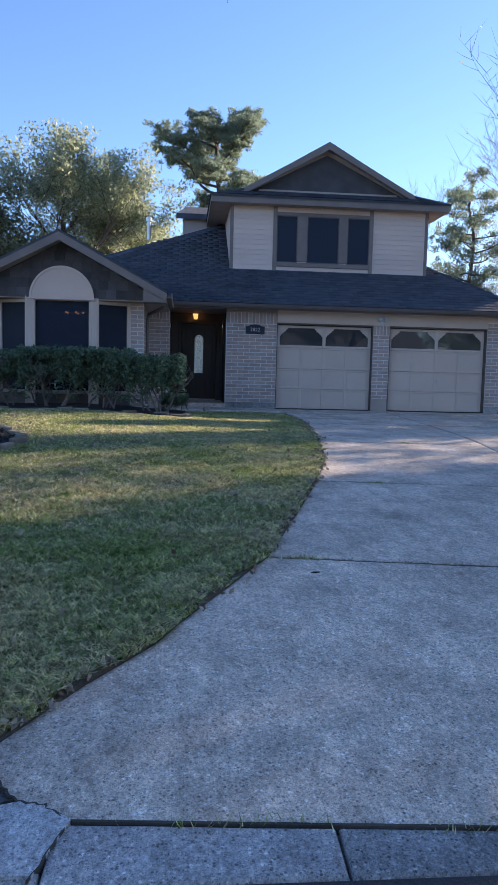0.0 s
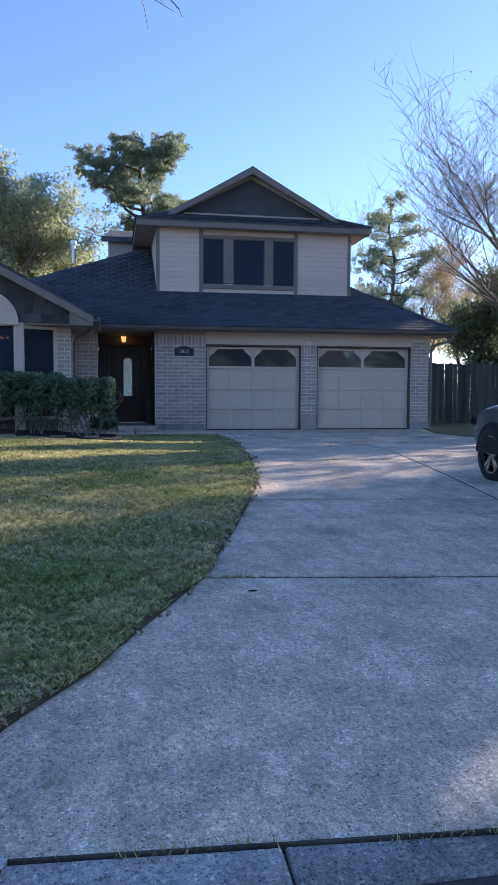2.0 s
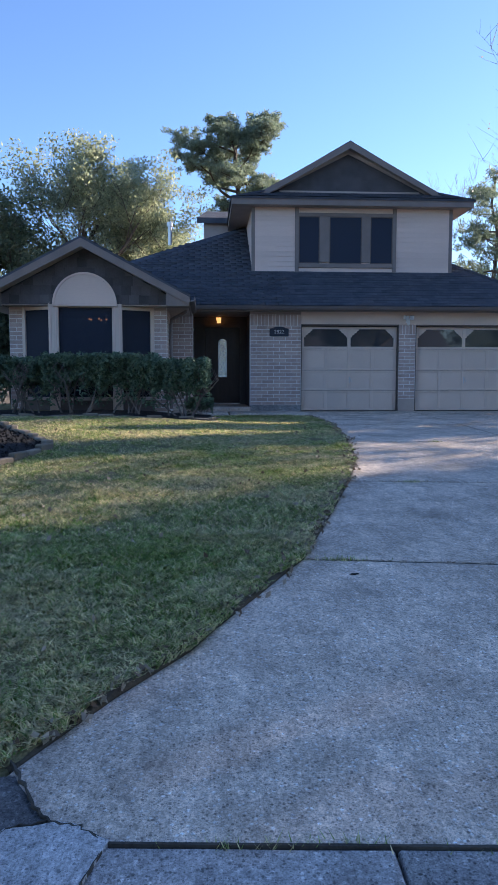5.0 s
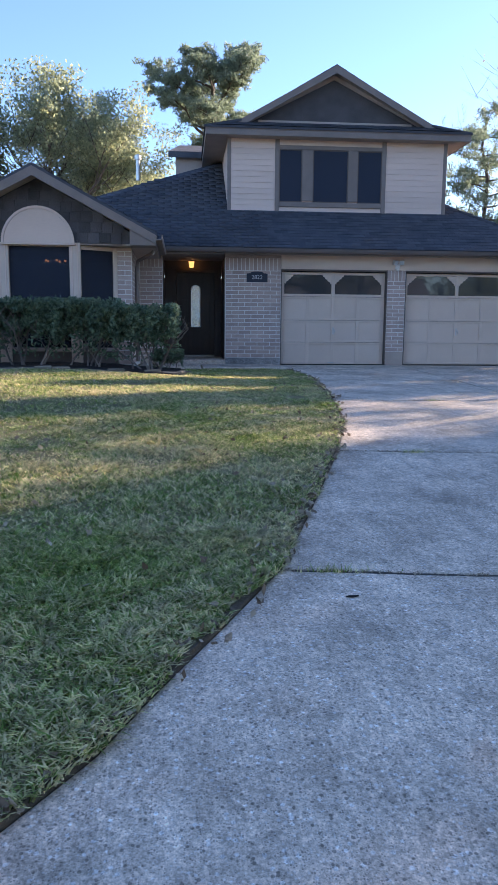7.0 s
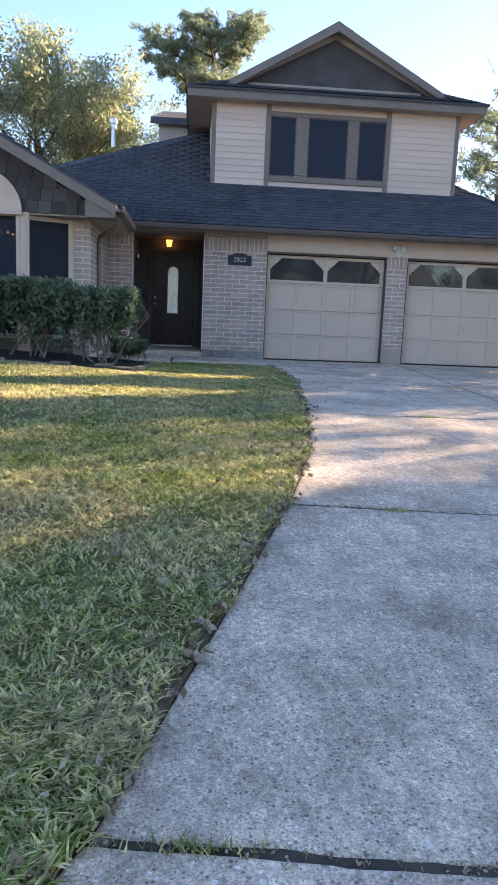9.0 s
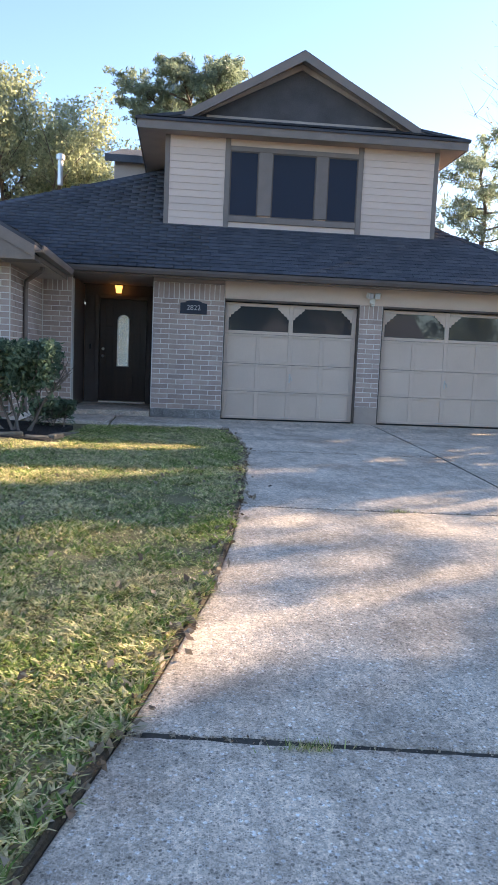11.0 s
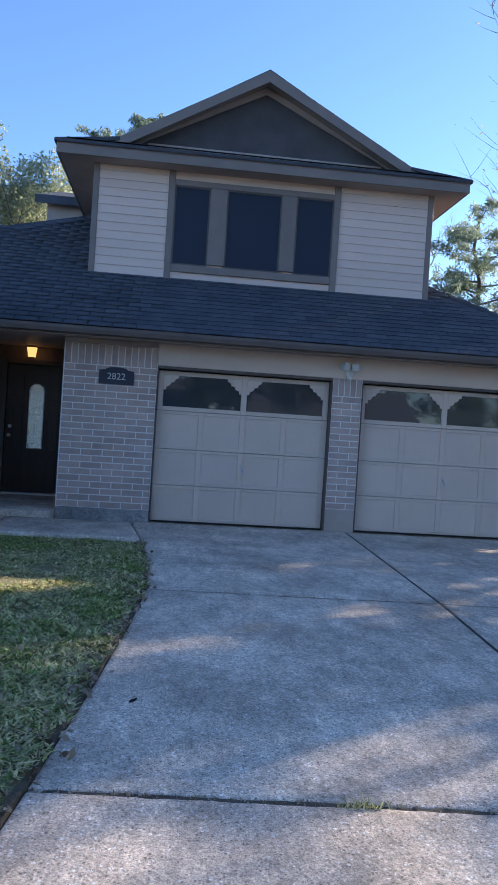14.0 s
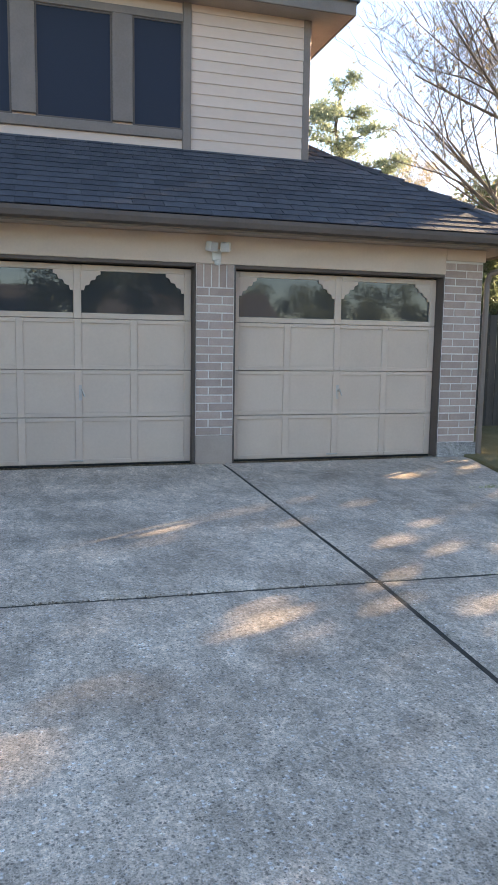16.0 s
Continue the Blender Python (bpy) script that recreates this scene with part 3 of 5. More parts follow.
tagged(mesh_ob("soffit_side", slab_box(7.45, 7.9, 20.42, 26.4, 2.93, 2.95, bevel=0), M_TRIM), "taupe soffit under the side eave", "soffit", kind="structure")
tagged(mesh_ob("fascia_front", slab_box(-1.3, 7.93, 18.15, 18.178, 2.9, 3.02), M_FASCIA), "brown fascia board", "trim", kind="structure")
tagged(mesh_ob("fascia_side", slab_box(7.9, 7.928, 18.18, 26.4, 2.9, 3.02), M_FASCIA), "brown fascia board", "trim", kind="structure")


def gutter_run(x0, x1, y, z, label):
    bm = bmesh.new()
    prism(bm, [(y, z), (y - 0.1, z + 0.01), (y - 0.115, z + 0.06), (y - 0.115, z + 0.1), (y - 0.1, z + 0.1), (y - 0.09, z + 0.03), (y - 0.01, z + 0.02), (y, z + 0.1)], "x", x0, x1)
    return tagged(mesh_ob("rain_gutter", bm, M_DARKTRIM), label, "gutter", kind="structure")


gutter_run(-1.25, 7.95, 18.148, 2.92, "brown metal rain gutter along the garage eave")


def downspout(points, label):
    bm = bmesh.new()
    for a, b in zip(points, points[1:]):
        tube(bm, a, b, 0.035, 0.035, 8)
    return tagged(mesh_ob("downspout", bm, M_FASCIA), label, "downspout")


downspout([(7.86, 18.12, 2.92), (7.84, 18.14, 2.78), (7.5, 18.55, 2.66), (7.485, 18.585, 2.55), (7.485, 18.585, 0.52)], "brown downspout curving in to the garage corner")
downspout([(-1.2, 16.3, 2.86), (-1.24, 16.4, 2.72), (-1.56, 16.9, 2.6), (-1.585, 17.0, 2.5), (-1.585, 17.0, 0.62)], "brown downspout curving in to the wing wall")

# ---- roofs ----
SLOPE = 0.607


def front_z(y):
    return 3.03 + SLOPE * (y - 18.12)


def roof_slab(name, points, label, thick=0.05):
    bm = bmesh.new()
    hi = [bm.verts.new(p) for p in points]
    lo = [bm.verts.new((p[0], p[1], p[2] - thick)) for p in points]
    n = len(points)
    bm.faces.new(hi)
    bm.faces.new(lo[::-1])
    for k in range(n):
        bm.faces.new((hi[k], lo[k], lo[(k + 1) % n], hi[(k + 1) % n]))
    bmesh.ops.recalc_face_normals(bm, faces=bm.faces)
    return tagged(mesh_ob(name, bm, M_SHINGLE), label, "roof", kind="structure")


RIDGE_Y = 22.5
RZ = front_z(RIDGE_Y)
roof_main = roof_slab("roof_front", [(-5.9, 18.12, 3.03), (7.98, 18.12, 3.03), (6.3, 19.8, front_z(19.8)), (5.0, 21.1, front_z(21.1)), (3.5, RIDGE_Y, RZ), (0.3, RIDGE_Y, RZ)], "charcoal shingle roof slope over garage and entry")
roof_slab("roof_right", [(7.98, 18.12, 3.03), (7.98, 26.4, 3.03), (4.0, 26.4, 5.6), (4.0, 21.9, 5.6), (6.3, 19.8, front_z(19.8))], "charcoal shingle hip slope of the garage roof")
roof_slab("roof_left", [(-5.9, 18.12, 3.03), (0.3, RIDGE_Y, RZ), (0.3, 23.0, RZ), (-6.3, 26.4, 3.03)], "charcoal shingle hip slope of the main roof")
roof_slab("roof_back", [(-6.3, 26.4, 3.03), (0.3, 23.0, RZ), (4.0, 22.6, RZ), (7.98, 26.4, 3.03)], "charcoal shingle back slope")

me_tab = bpy.data.meshes.new("shingle")
b2 = bmesh.new()
TAB_W, TAB_E = 0.31, 0.145
box(b2, 0.004, TAB_W - 0.004, 0, TAB_E + 0.05, 0, 0.006)
for v in b2.verts:
    if v.co.y < 0.01:
        v.co.z += 0.008
    else:
        v.co.z -= 0.004
bmesh.ops.recalc_face_normals(b2, faces=b2.faces)
b2.to_mesh(me_tab)
b2.free()
me_tab.materials.append(M_SHINGLE)


def shingle_places(origin, along, up, rows, span, seed):
    """Tab poses on a slope; span(s) gives the row's ends along the eave."""
    rnd = random.Random(seed)
    along, up = Vector(along).normalized(), Vector(up).normalized()
    normal = along.cross(up).normalized()
    turn = Matrix((along, up, normal)).transposed().to_4x4()
    out = []
    for r in range(rows):
        a, b = span(r * TAB_E)
        x = math.floor(a / TAB_W) * TAB_W - (TAB_W * (0.5 if r % 2 else 0.0)) + rnd.uniform(-0.012, 0.012)
        while x < b:
            if x >= a - 0.02 and x + TAB_W <= b + 0.02:
                out.append(Matrix.Translation(Vector(origin) + along * x + up * (r * TAB_E + rnd.uniform(-0.004, 0.004)) + normal * 0.004) @ turn)
            x += TAB_W
    return out


def joined_tabs(name, places, parent):
    vs = np.array([v.co for v in me_tab.vertices])
    fs = np.array([list(p.vertices) for p in me_tab.polygons])
    V = np.concatenate([(np.array(m.to_3x3()) @ vs.T).T + np.array(m.translation) for m in places])
    F = np.concatenate([fs + k * len(vs) for k in range(len(places))])
    ob = raw_mesh(name, V, F, M_SHINGLE_J, parent)
    return tagged(ob, "charcoal three-tab shingles in overlapping courses", kind="stuff")


UPV = (0, 1, SLOPE)
UL = math.hypot(1, SLOPE)


places = shingle_places((0, 18.1, 3.03), (1, 0, 0), UPV, 35, lambda s: (-5.8 + s / UL * 1.43, 7.9 - s / UL), 3)
places = [m for m in places if not (m.translation.x > 0.3 and m.translation.y > 19.82 and m.translation.x < 5.5)]
near_tabs = [m for m in places if m.translation.x > 1.0 and m.translation.y < 19.8][:300]
chosen = {id(m) for m in near_tabs}
for m in near_tabs:
    ob = new("shingle", me_tab)
    ob.parent = roof_main
    ob.matrix_basis = m
joined_tabs("shingle_field", [m for m in places if id(m) not in chosen], roof_main)

bm = bmesh.new()
for k in range(9):
    a = Vector((7.98, 18.1, 3.04)).lerp(Vector((6.1, 19.98, front_z(19.98) + 0.02)), k / 9)
    b = Vector((7.98, 18.1, 3.04)).lerp(Vector((6.1, 19.98, front_z(19.98) + 0.02)), (k + 1.12) / 9)
    tube(bm, a + Vector((0, 0, -0.02)), b + Vector((0, 0, -0.035)), 0.06, 0.045, 8)
part("hip_cap", bm, M_SHINGLE_J, roof_main, "overlapping charcoal hip cap shingles")

# ---- upper storey ----
UX0, UX1, UY = 0.39, 5.62, 19.8
w_up = wall("wall_upper_front", UX0, UX1, UY, UY + 0.2, 3.6, 5.7, M_SIDING, "beige lap-sided upper storey wall")
wall("wall_upper_left", UX0, UX0 + 0.2, UY + 0.2, 26.0, 3.6, 5.7, M_SIDING, "beige lap-sided upper storey wall")
wall("wall_upper_right", UX1 - 0.2, UX1, UY + 0.2, 26.0, 3.6, 5.7, M_SIDING, "beige lap-sided upper storey wall")
wall("wall_upper_back", UX0, UX1, 26.0, 26.2, 3.6, 5.7, M_SIDING, "beige lap-sided upper storey wall")
LAP = 0.128


def lap_board(x0, x1, z, h, parent, y=UY):
    bm = bmesh.new()
    prism(bm, [(y - 0.001, z), (y - 0.026, z), (y - 0.012, z + h), (y - 0.001, z + h)], "x", x0, x1)
    part("siding_board", bm, M_SIDING, parent)


for r in range(13):
    z = 4.06 + r * LAP
    h = min(LAP, 5.7 - z) + 0.006
    lap_board(UX0 + 0.07, 1.5, z, h, w_up)
    lap_board(4.15, UX1 - 0.07, z, h, w_up)
lap_board(1.6, 4.05, 4.05, 0.11, w_up)
lap_board(1.6, 4.05, 5.53, 0.1, w_up)
for x, a in ((UX0 - 0.015, 0.09), (UX1 - 0.075, 0.09)):
    tagged(mesh_ob("trim_corner", slab_box(x, x + a, UY - 0.034, UY - 0.002, 3.98, 5.7), M_FASCIA), "brown corner board of the upper storey", "trim", kind="structure")

win_up = tagged(new("window_1"), "three dark-screened upstairs windows in brown frames", "window", kind="structure")
WB = UY - 0.05
for x0, x1, z0, z1 in ((1.5, 1.6, 4.02, 5.68), (4.05, 4.15, 4.0, 5.68), (2.14, 2.4, 4.3, 5.46), (3.24, 3.47, 4.3, 5.46), (1.6, 4.05, 4.16, 4.27), (1.6, 4.05, 5.46, 5.55)):
    part("window_frame", slab_box(x0, x1, WB, UY - 0.002, z0, z1), M_FASCIA, win_up)
for x0, x1 in ((1.6, 2.14), (2.4, 3.24), (3.47, 4.05)):
    part("pane", slab_box(x0, x1, UY - 0.022, UY - 0.012, 4.27, 5.46, bevel=0), M_UPSCREEN, win_up)
    bm = bmesh.new()
    for a in (x0 + 0.002, x1 - 0.022):
        box(bm, a, a + 0.02, UY - 0.034, UY - 0.023, 4.272, 5.458)
    for c in (4.272, 5.438):
        box(bm, x0 + 0.022, x1 - 0.022, UY - 0.034, UY - 0.023, c, c + 0.02)
    part("screen_frame", bm, M_DARKTRIM, win_up)

EX0, EX1, EYF, EZ = -0.14, 6.08, 19.45, 5.87
tagged(mesh_ob("soffit_upper", slab_box(EX0 + 0.03, EX1 - 0.03, EYF + 0.03, 26.5, 5.68, 5.7, bevel=0), M_TRIM), "taupe soffit under the upper eaves", "soffit", kind="structure")
tagged(mesh_ob("fascia_upper", slab_box(EX0, EX1, EYF, EYF + 0.028, 5.67, 5.85), M_FASCIA), "brown fascia of the upper eave", "trim", kind="structure")
for x in (EX0, EX1 - 0.028):
    tagged(mesh_ob("fascia_upper", slab_box(x, x + 0.028, EYF + 0.03, 26.5, 5.67, 5.85), M_FASCIA), "brown fascia of the upper eave", "trim", kind="structure")
AX, AZ, KZ = 2.94, 7.42, 6.16
GX0, GX1 = 0.78, 5.2
roof_up = roof_slab("roof_upper_left", [(GX0, 19.9, KZ), (AX, 19.9, AZ), (AX, 26.5, AZ), (GX0, 26.5, KZ)], "charcoal shingle slope of the upper gable")
roof_slab("roof_upper_right", [(AX, 19.9, AZ), (GX1, 19.9, KZ), (GX1, 26.5, KZ), (AX, 26.5, AZ)], "charcoal shingle slope of the upper gable")
roof_slab("roof_upper_flare_left", [(EX0 - 0.03, EYF - 0.03, EZ), (GX0, 19.9, KZ + 0.001), (GX0, 26.5, KZ + 0.001), (EX0 - 0.03, 26.5, EZ)], "charcoal shingle flared eave")
roof_slab("roof_upper_flare_right", [(GX1, 19.9, KZ + 0.001), (EX1 + 0.03, EYF - 0.03, EZ), (EX1 + 0.03, 26.5, EZ), (GX1, 26.5, KZ + 0.001)], "charcoal shingle flared eave")
roof_skirt = roof_slab("roof_upper_skirt", [(EX0 - 0.03, EYF - 0.031, EZ + 0.001), (EX1 + 0.03, EYF - 0.031, EZ + 0.001), (5.4, 20.22, 6.15), (0.55, 20.22, 6.15)], "charcoal shingle skirt below the gable")
joined_tabs("shingle_field", shingle_places((0, EYF - 0.04, EZ + 0.004), (1, 0, 0), (0, 0.77, 0.28), 5, lambda s: (EX0 + s * 0.8, EX1 - s * 0.8), 5), roof_skirt)
bm = bmesh.new()
prism(bm, [(GX0 + 0.1, KZ - 0.02), (GX1 - 0.1, KZ - 0.02), (AX, AZ - 0.1)], "y", 20.2, 20.35)
gable_up = tagged(mesh_ob("wall_upper_gable", bm, M_CEDAR), "dark painted gable wall of the upper storey", "wall", kind="structure")


def rake(name, apex, foot, y0, y1, depth, label, material=M_FASCIA):
    bm = bmesh.new()
    (ax, az), (fx, fz) = apex, foot
    prism(bm, [(ax, az), (fx, fz), (fx, fz - depth), (ax, az - depth * 1.1)], "y", y0, y1)
    return tagged(mesh_ob(name, bm, material), label, "trim", kind="structure")


for foot in (GX0 - 0.25, GX1 + 0.25):
    rake("rake_board", (AX, AZ - 0.03), (foot, KZ - 0.12), 19.87, 19.898, 0.16, "brown rake board along the upper gable")
    rake("rake_soffit", (AX, AZ - 0.12), (foot, KZ - 0.2), 19.91, 20.195, 0.02, "taupe soffit of the upper gable overhang", M_TRIM)
    rake("rake_inner_board", (AX, AZ - 0.16), (AX + (foot - AX) * 0.9, KZ - 0.0), 20.17, 20.198, 0.1, "brown frieze board under the gable overhang", M_TRIM)
tagged(mesh_ob("trim_gable_base", slab_box(GX0 + 0.35, GX1 - 0.35, 20.16, 20.198, 6.12, 6.2), M_TRIM), "taupe base board of the upper gable", "trim", kind="structure")

# the box that rises behind the main ridge, and the vent pipe on the slope
back_box = tagged(mesh_ob("wall_rear_dormer", slab_box(-0.85, 0.38, 23.0, 25.0, 4.6, 6.0), M_TRIM), "small taupe-sided rear dormer wall", "wall", kind="structure")
roof_slab("roof_rear_dormer", [(-1.05, 22.8, 6.02), (0.38, 22.8, 6.02), (0.38, 24.0, 6.45), (-0.75, 24.0, 6.45)], "charcoal shingle roof of the rear dormer", 0.16)
vent = empty("vent_pipe", -1.78, 21.3, 5.05, "galvanised vent pipe standing on the roof slope", "vent pipe")
bm = bmesh.new()
tube(bm, (0, 0, -0.1), (0, 0, 0.4), 0.055, 0.055, 12)
part("pipe", bm, M_METAL, vent)
bm = bmesh.new()
tube(bm, (0, 0, 0.4), (0, 0, 0.5), 0.085, 0.085, 12)
tube(bm, (0, 0, 0.5), (0, 0, 0.53), 0.085, 0.03, 12)
part("cap", bm, M_METAL, vent)

# ---- front wing with the bay window ----
BX = -3.26
GAX, GAZ, GEZ = -3.26, 4.1, 2.97
GL, GR = -5.4, -1.14
gs = (GAZ - GEZ) / (GAX - GL)
wing_l = roof_slab("roof_wing_left", [(GL, 15.28, GEZ), (GAX, 15.28, GAZ), (GAX, 21.0, GAZ), (GL, 22.0, GEZ)], "charcoal shingle slope of the front wing")
wing_r = roof_slab("roof_wing_right", [(GAX, 15.28, GAZ), (GR, 15.28, GEZ), (GR, 18.3, GEZ), (GAX, 20.0, GAZ)], "charcoal shingle slope of the front wing")
joined_tabs("shingle_field", shingle_places((GR, 15.28, GEZ), (0, 1, 0), (GAX - GR, 0, GAZ - GEZ), 16, lambda s: (0, 2.9 + s * 0.6), 6), wing_r)
for foot in (GL, GR):
    rake("rake_board", (GAX, GAZ - 0.05), (foot, GEZ - 0.05), 15.27, 15.298, 0.15, "brown rake board along the wing gable")
    rake("rake_soffit", (GAX, GAZ - 0.16), (foot, GEZ - 0.17), 15.3, 15.7, 0.02, "taupe soffit of the wing gable overhang", M_TRIM)
for a, b, c in ((GL, -4.93, 1), (-1.6, GR, -1)):
    bm = bmesh.new()
    zt = GEZ - 0.17
    prism(bm, [(a, zt - 0.06), (b, zt - 0.06), (b, zt + (0.24 if c > 0 else 0.01)), (a, zt + (0.01 if c > 0 else 0.24))][::1] if c > 0 else [(a, zt - 0.06), (b, zt - 0.06), (b, zt + 0.01), (a, zt + 0.24)], "y", 15.3, 15.72)
    tagged(mesh_ob("cornice_return", bm, M_FASCIA), "boxed brown eave return of the wing gable", "trim", kind="structure")
for x in (GL + 0.005, GR - 0.03):
    tagged(mesh_ob("fascia_wing", slab_box(x, x + 0.025, 15.73, 18.2, GEZ - 0.2, GEZ - 0.05), M_FASCIA), "brown side fascia of the front wing", "trim", kind="structure")
tagged(mesh_ob("soffit_wing", slab_box(GL + 0.03, -4.9, 15.73, 22.0, GEZ - 0.21, GEZ - 0.19, bevel=0), M_TRIM), "taupe side soffit of the front wing", "soffit", kind="structure")
tagged(mesh_ob("soffit_wing", slab_box(-1.62, GR - 0.03, 15.73, 18.15, GEZ - 0.21, GEZ - 0.19, bevel=0), M_TRIM), "taupe side soffit of the front wing", "soffit", kind="structure")
bm = bmesh.new()
prism(bm, [(GR, GEZ - 0.14), (GR + 0.1, GEZ - 0.13), (GR + 0.115, GEZ - 0.08), (GR + 0.115, GEZ - 0.04), (GR + 0.1, GEZ - 0.04), (GR + 0.09, GEZ - 0.11), (GR + 0.01, GEZ - 0.12), (GR, GEZ - 0.04)], "y", 15.3, 18.05)
tagged(mesh_ob("rain_gutter", bm, M_FASCIA), "brown metal rain gutter along the wing eave", "gutter", kind="structure")
bm = bmesh.new()
prism(bm, [(-4.93, 2.8), (-1.6, 2.8), (-1.6, 3.0), (GAX, GAZ - 0.18), (-4.93, 3.0)], "y", 15.72, 15.9)
gable_w = tagged(mesh_ob("wall_wing_gable", bm, M_CEDAR), "dark shingled gable wall over the bay window", "wall", kind="structure")
tagged(mesh_ob("soffit_bay", slab_box(-4.93, -1.6, 15.72, 16.2, 2.775, 2.798, bevel=0), M_TRIM), "taupe soffit over the bay", "soffit", kind="structure")
bm = bmesh.new()
box(bm, 0.003, 0.197, 0, 0.02, 0, 0.2)
for v in bm.verts:
    if v.co.z < 0.1:
        v.co.y -= 0.014
me_shake = bpy.data.meshes.new("gable_shingle")
bmesh.ops.recalc_face_normals(bm, faces=bm.faces)
bm.to_mesh(me_shake)
bm.free()
me_shake.materials.append(M_CEDAR)
rnd = random.Random(8)
for r in range(6):
    z = 2.81 + r * 0.18
    half = (GAZ - 0.28 - z) / gs
    x = -half + (0.1 if r % 2 else 0)
    while x < half - 0.1:
        px = GAX + x
        if -4.9 < px and px + 0.2 < -1.63:
            shared("gable_shingle", me_shake, gable_w, (px, 15.70, z + rnd.uniform(-0.015, 0.015)), (1, 1, 1))
        x += 0.2

bay = tagged(new("window_2"), "canted bay of three dark-screened windows between taupe posts", "window", kind="structure")
BY, BW, BZ0, BZ1 = 15.75, 16.13, 0.85, 2.77
PTS = [(-4.62, BW), (-3.9, BY), (-2.62, BY), (-1.9, BW)]
for k, (p, q) in enumerate(zip(PTS, PTS[1:])):
    d = Vector((q[0] - p[0], q[1] - p[1], 0))
    m = Matrix.Translation((p[0], p[1], 0)) @ Matrix.Rotation(math.atan2(d.y, d.x), 4, "Z")
    L = d.length
    a, b = (0.08, 0.1) if k != 1 else (0.1, 0.1)
    if k == 2:
        a, b = 0.1, 0.08
    part("window_frame", slab_box(0.001, a, -0.02, 0.06, BZ0, BZ1, m=m), M_DOORPAINT, bay)
    part("window_frame", slab_box(L - b, L - 0.001, -0.02, 0.06, BZ0, BZ1, m=m), M_DOORPAINT, bay)
    part("window_frame", slab_box(a, L - b, -0.015, 0.06, BZ1 - (0.03 if k == 1 else 0.07), BZ1, m=m), M_DOORPAINT, bay)
    part("window_sill", slab_box(0.0, L, -0.035, 0.06, BZ0, BZ0 + 0.07, m=m), M_TRIM, bay)
    part("bay_apron", slab_box(0.0, L, 0.0, 0.06, 0.5, BZ0, m=m), M_DARKTRIM, bay)
    pane = part("pane", slab_box(a, L - b, 0.02, 0.028, BZ0 + 0.07, BZ1 - 0.03, bevel=0, m=m), M_SCREEN, bay)
    pane.visible_shadow = False
for x in (-3.9, -2.62):
    part("post", slab_box(x - 0.1, x + 0.1, BY - 0.055, BY + 0.03, 0.6, BZ1 + 0.08), M_DOORPAINT, bay, "taupe fluted corner post")
    for o in (-0.05, 0.05):
        part("post_bead", slab_box(x + o - 0.012, x + o + 0.012, BY - 0.066, BY - 0.056, 0.7, BZ1), M_SIDING, bay)
# half-round panel over the middle window
arch = tagged(new("arch_panel"), "half-round beige panel over the bay window", "arch panel", kind="structure")
bm = bmesh.new()
R = 0.6
prism(bm, [(BX + R * math.cos(k * math.pi / 28), 2.79 + R * math.sin(k * math.pi / 28)) for k in range(29)], "y", 15.64, 15.68)
part("panel", bm, M_SIDING, arch)
bm = bmesh.new()
prism(bm, [(BX + r * math.cos(k * math.pi / 28), 2.79 + r * math.sin(k * math.pi / 28)) for r, ks in ((R + 0.045, range(29)), (R + 0.002, range(28, -1, -1))) for k in ks], "y", 15.625, 15.685)
part("arch_trim", bm, M_SIDING, arch)
bm = slab_box(BX - R - 0.06, BX + R + 0.06, 15.63, 15.69, 2.755, 2.788)
part("arch_sill", bm, M_SIDING, arch)
# room behind the bay, dimness put into its colour, with its lit chandelier
wall("wall_room_back", -4.66, -1.87, 19.4, 19.5, 0.3, 2.77, M_ROOM, "back wall of the front room, coloured dark as unlit")
wall("floor_room", -4.66, -1.87, 16.2, 19.4, 0.3, 0.62, M_ROOM, "floor of the front room, coloured dark as unlit")
tagged(mesh_ob("ceiling_room", slab_box(-4.66, -1.87, 16.2, 19.4, 2.78, 2.8, bevel=0), M_ROOM), "ceiling of the front room, coloured dark as unlit", "ceiling", kind="structure")
chand = empty("chandelier", -3.25, 17.4, 2.79, "lit chandelier hanging in the front room", "chandelier")
bm = bmesh.new()
tube(bm, (0, 0, 0), (0, 0, -0.25), 0.01, 0.01, 8)
for k in range(5):
    c, s2 = math.cos(k * 1.257), math.sin(k * 1.257)
    tube(bm, (0, 0, -0.25), (0.2 * c, 0.2 * s2, -0.2), 0.008, 0.008, 6)
part("frame", bm, M_BLACK, chand)
for k in range(5):
    c, s2 = math.cos(k * 1.257), math.sin(k * 1.257)
    bm = bmesh.new()
    bmesh.ops.create_uvsphere(bm, u_segments=10, v_segments=6, radius=0.024, matrix=Matrix.Translation((0.2 * c, 0.2 * s2, -0.165)))
    part("bulb", bm, M_BULB, chand, smooth=True)

# ---- entry door, lamp, plaque, flood light ----
DY = 20.38
w_door = wall("wall_entry_back", -1.12, 0.27, DY + 0.04, DY + 0.2, 0.3, 2.93, M_DARKTRIM, "dark painted wall round the front door")
door = tagged(new("door_1"), "dark stained front door with an arched leaded light", "door", kind="structure")
DX0, DX1, DZ0, DZ1 = -0.82, 0.1, 0.62, 2.64
part("leaf", slab_box(DX0, DX1, DY, DY + 0.038, DZ0 + 0.02, DZ1), M_ENTRY, door)
for x in (DX0 - 0.09, DX1 + 0.01):
    part("jamb", slab_box(x, x + 0.08, DY - 0.03, DY + 0.039, DZ0, DZ1 + 0.08), M_DARKTRIM, door)
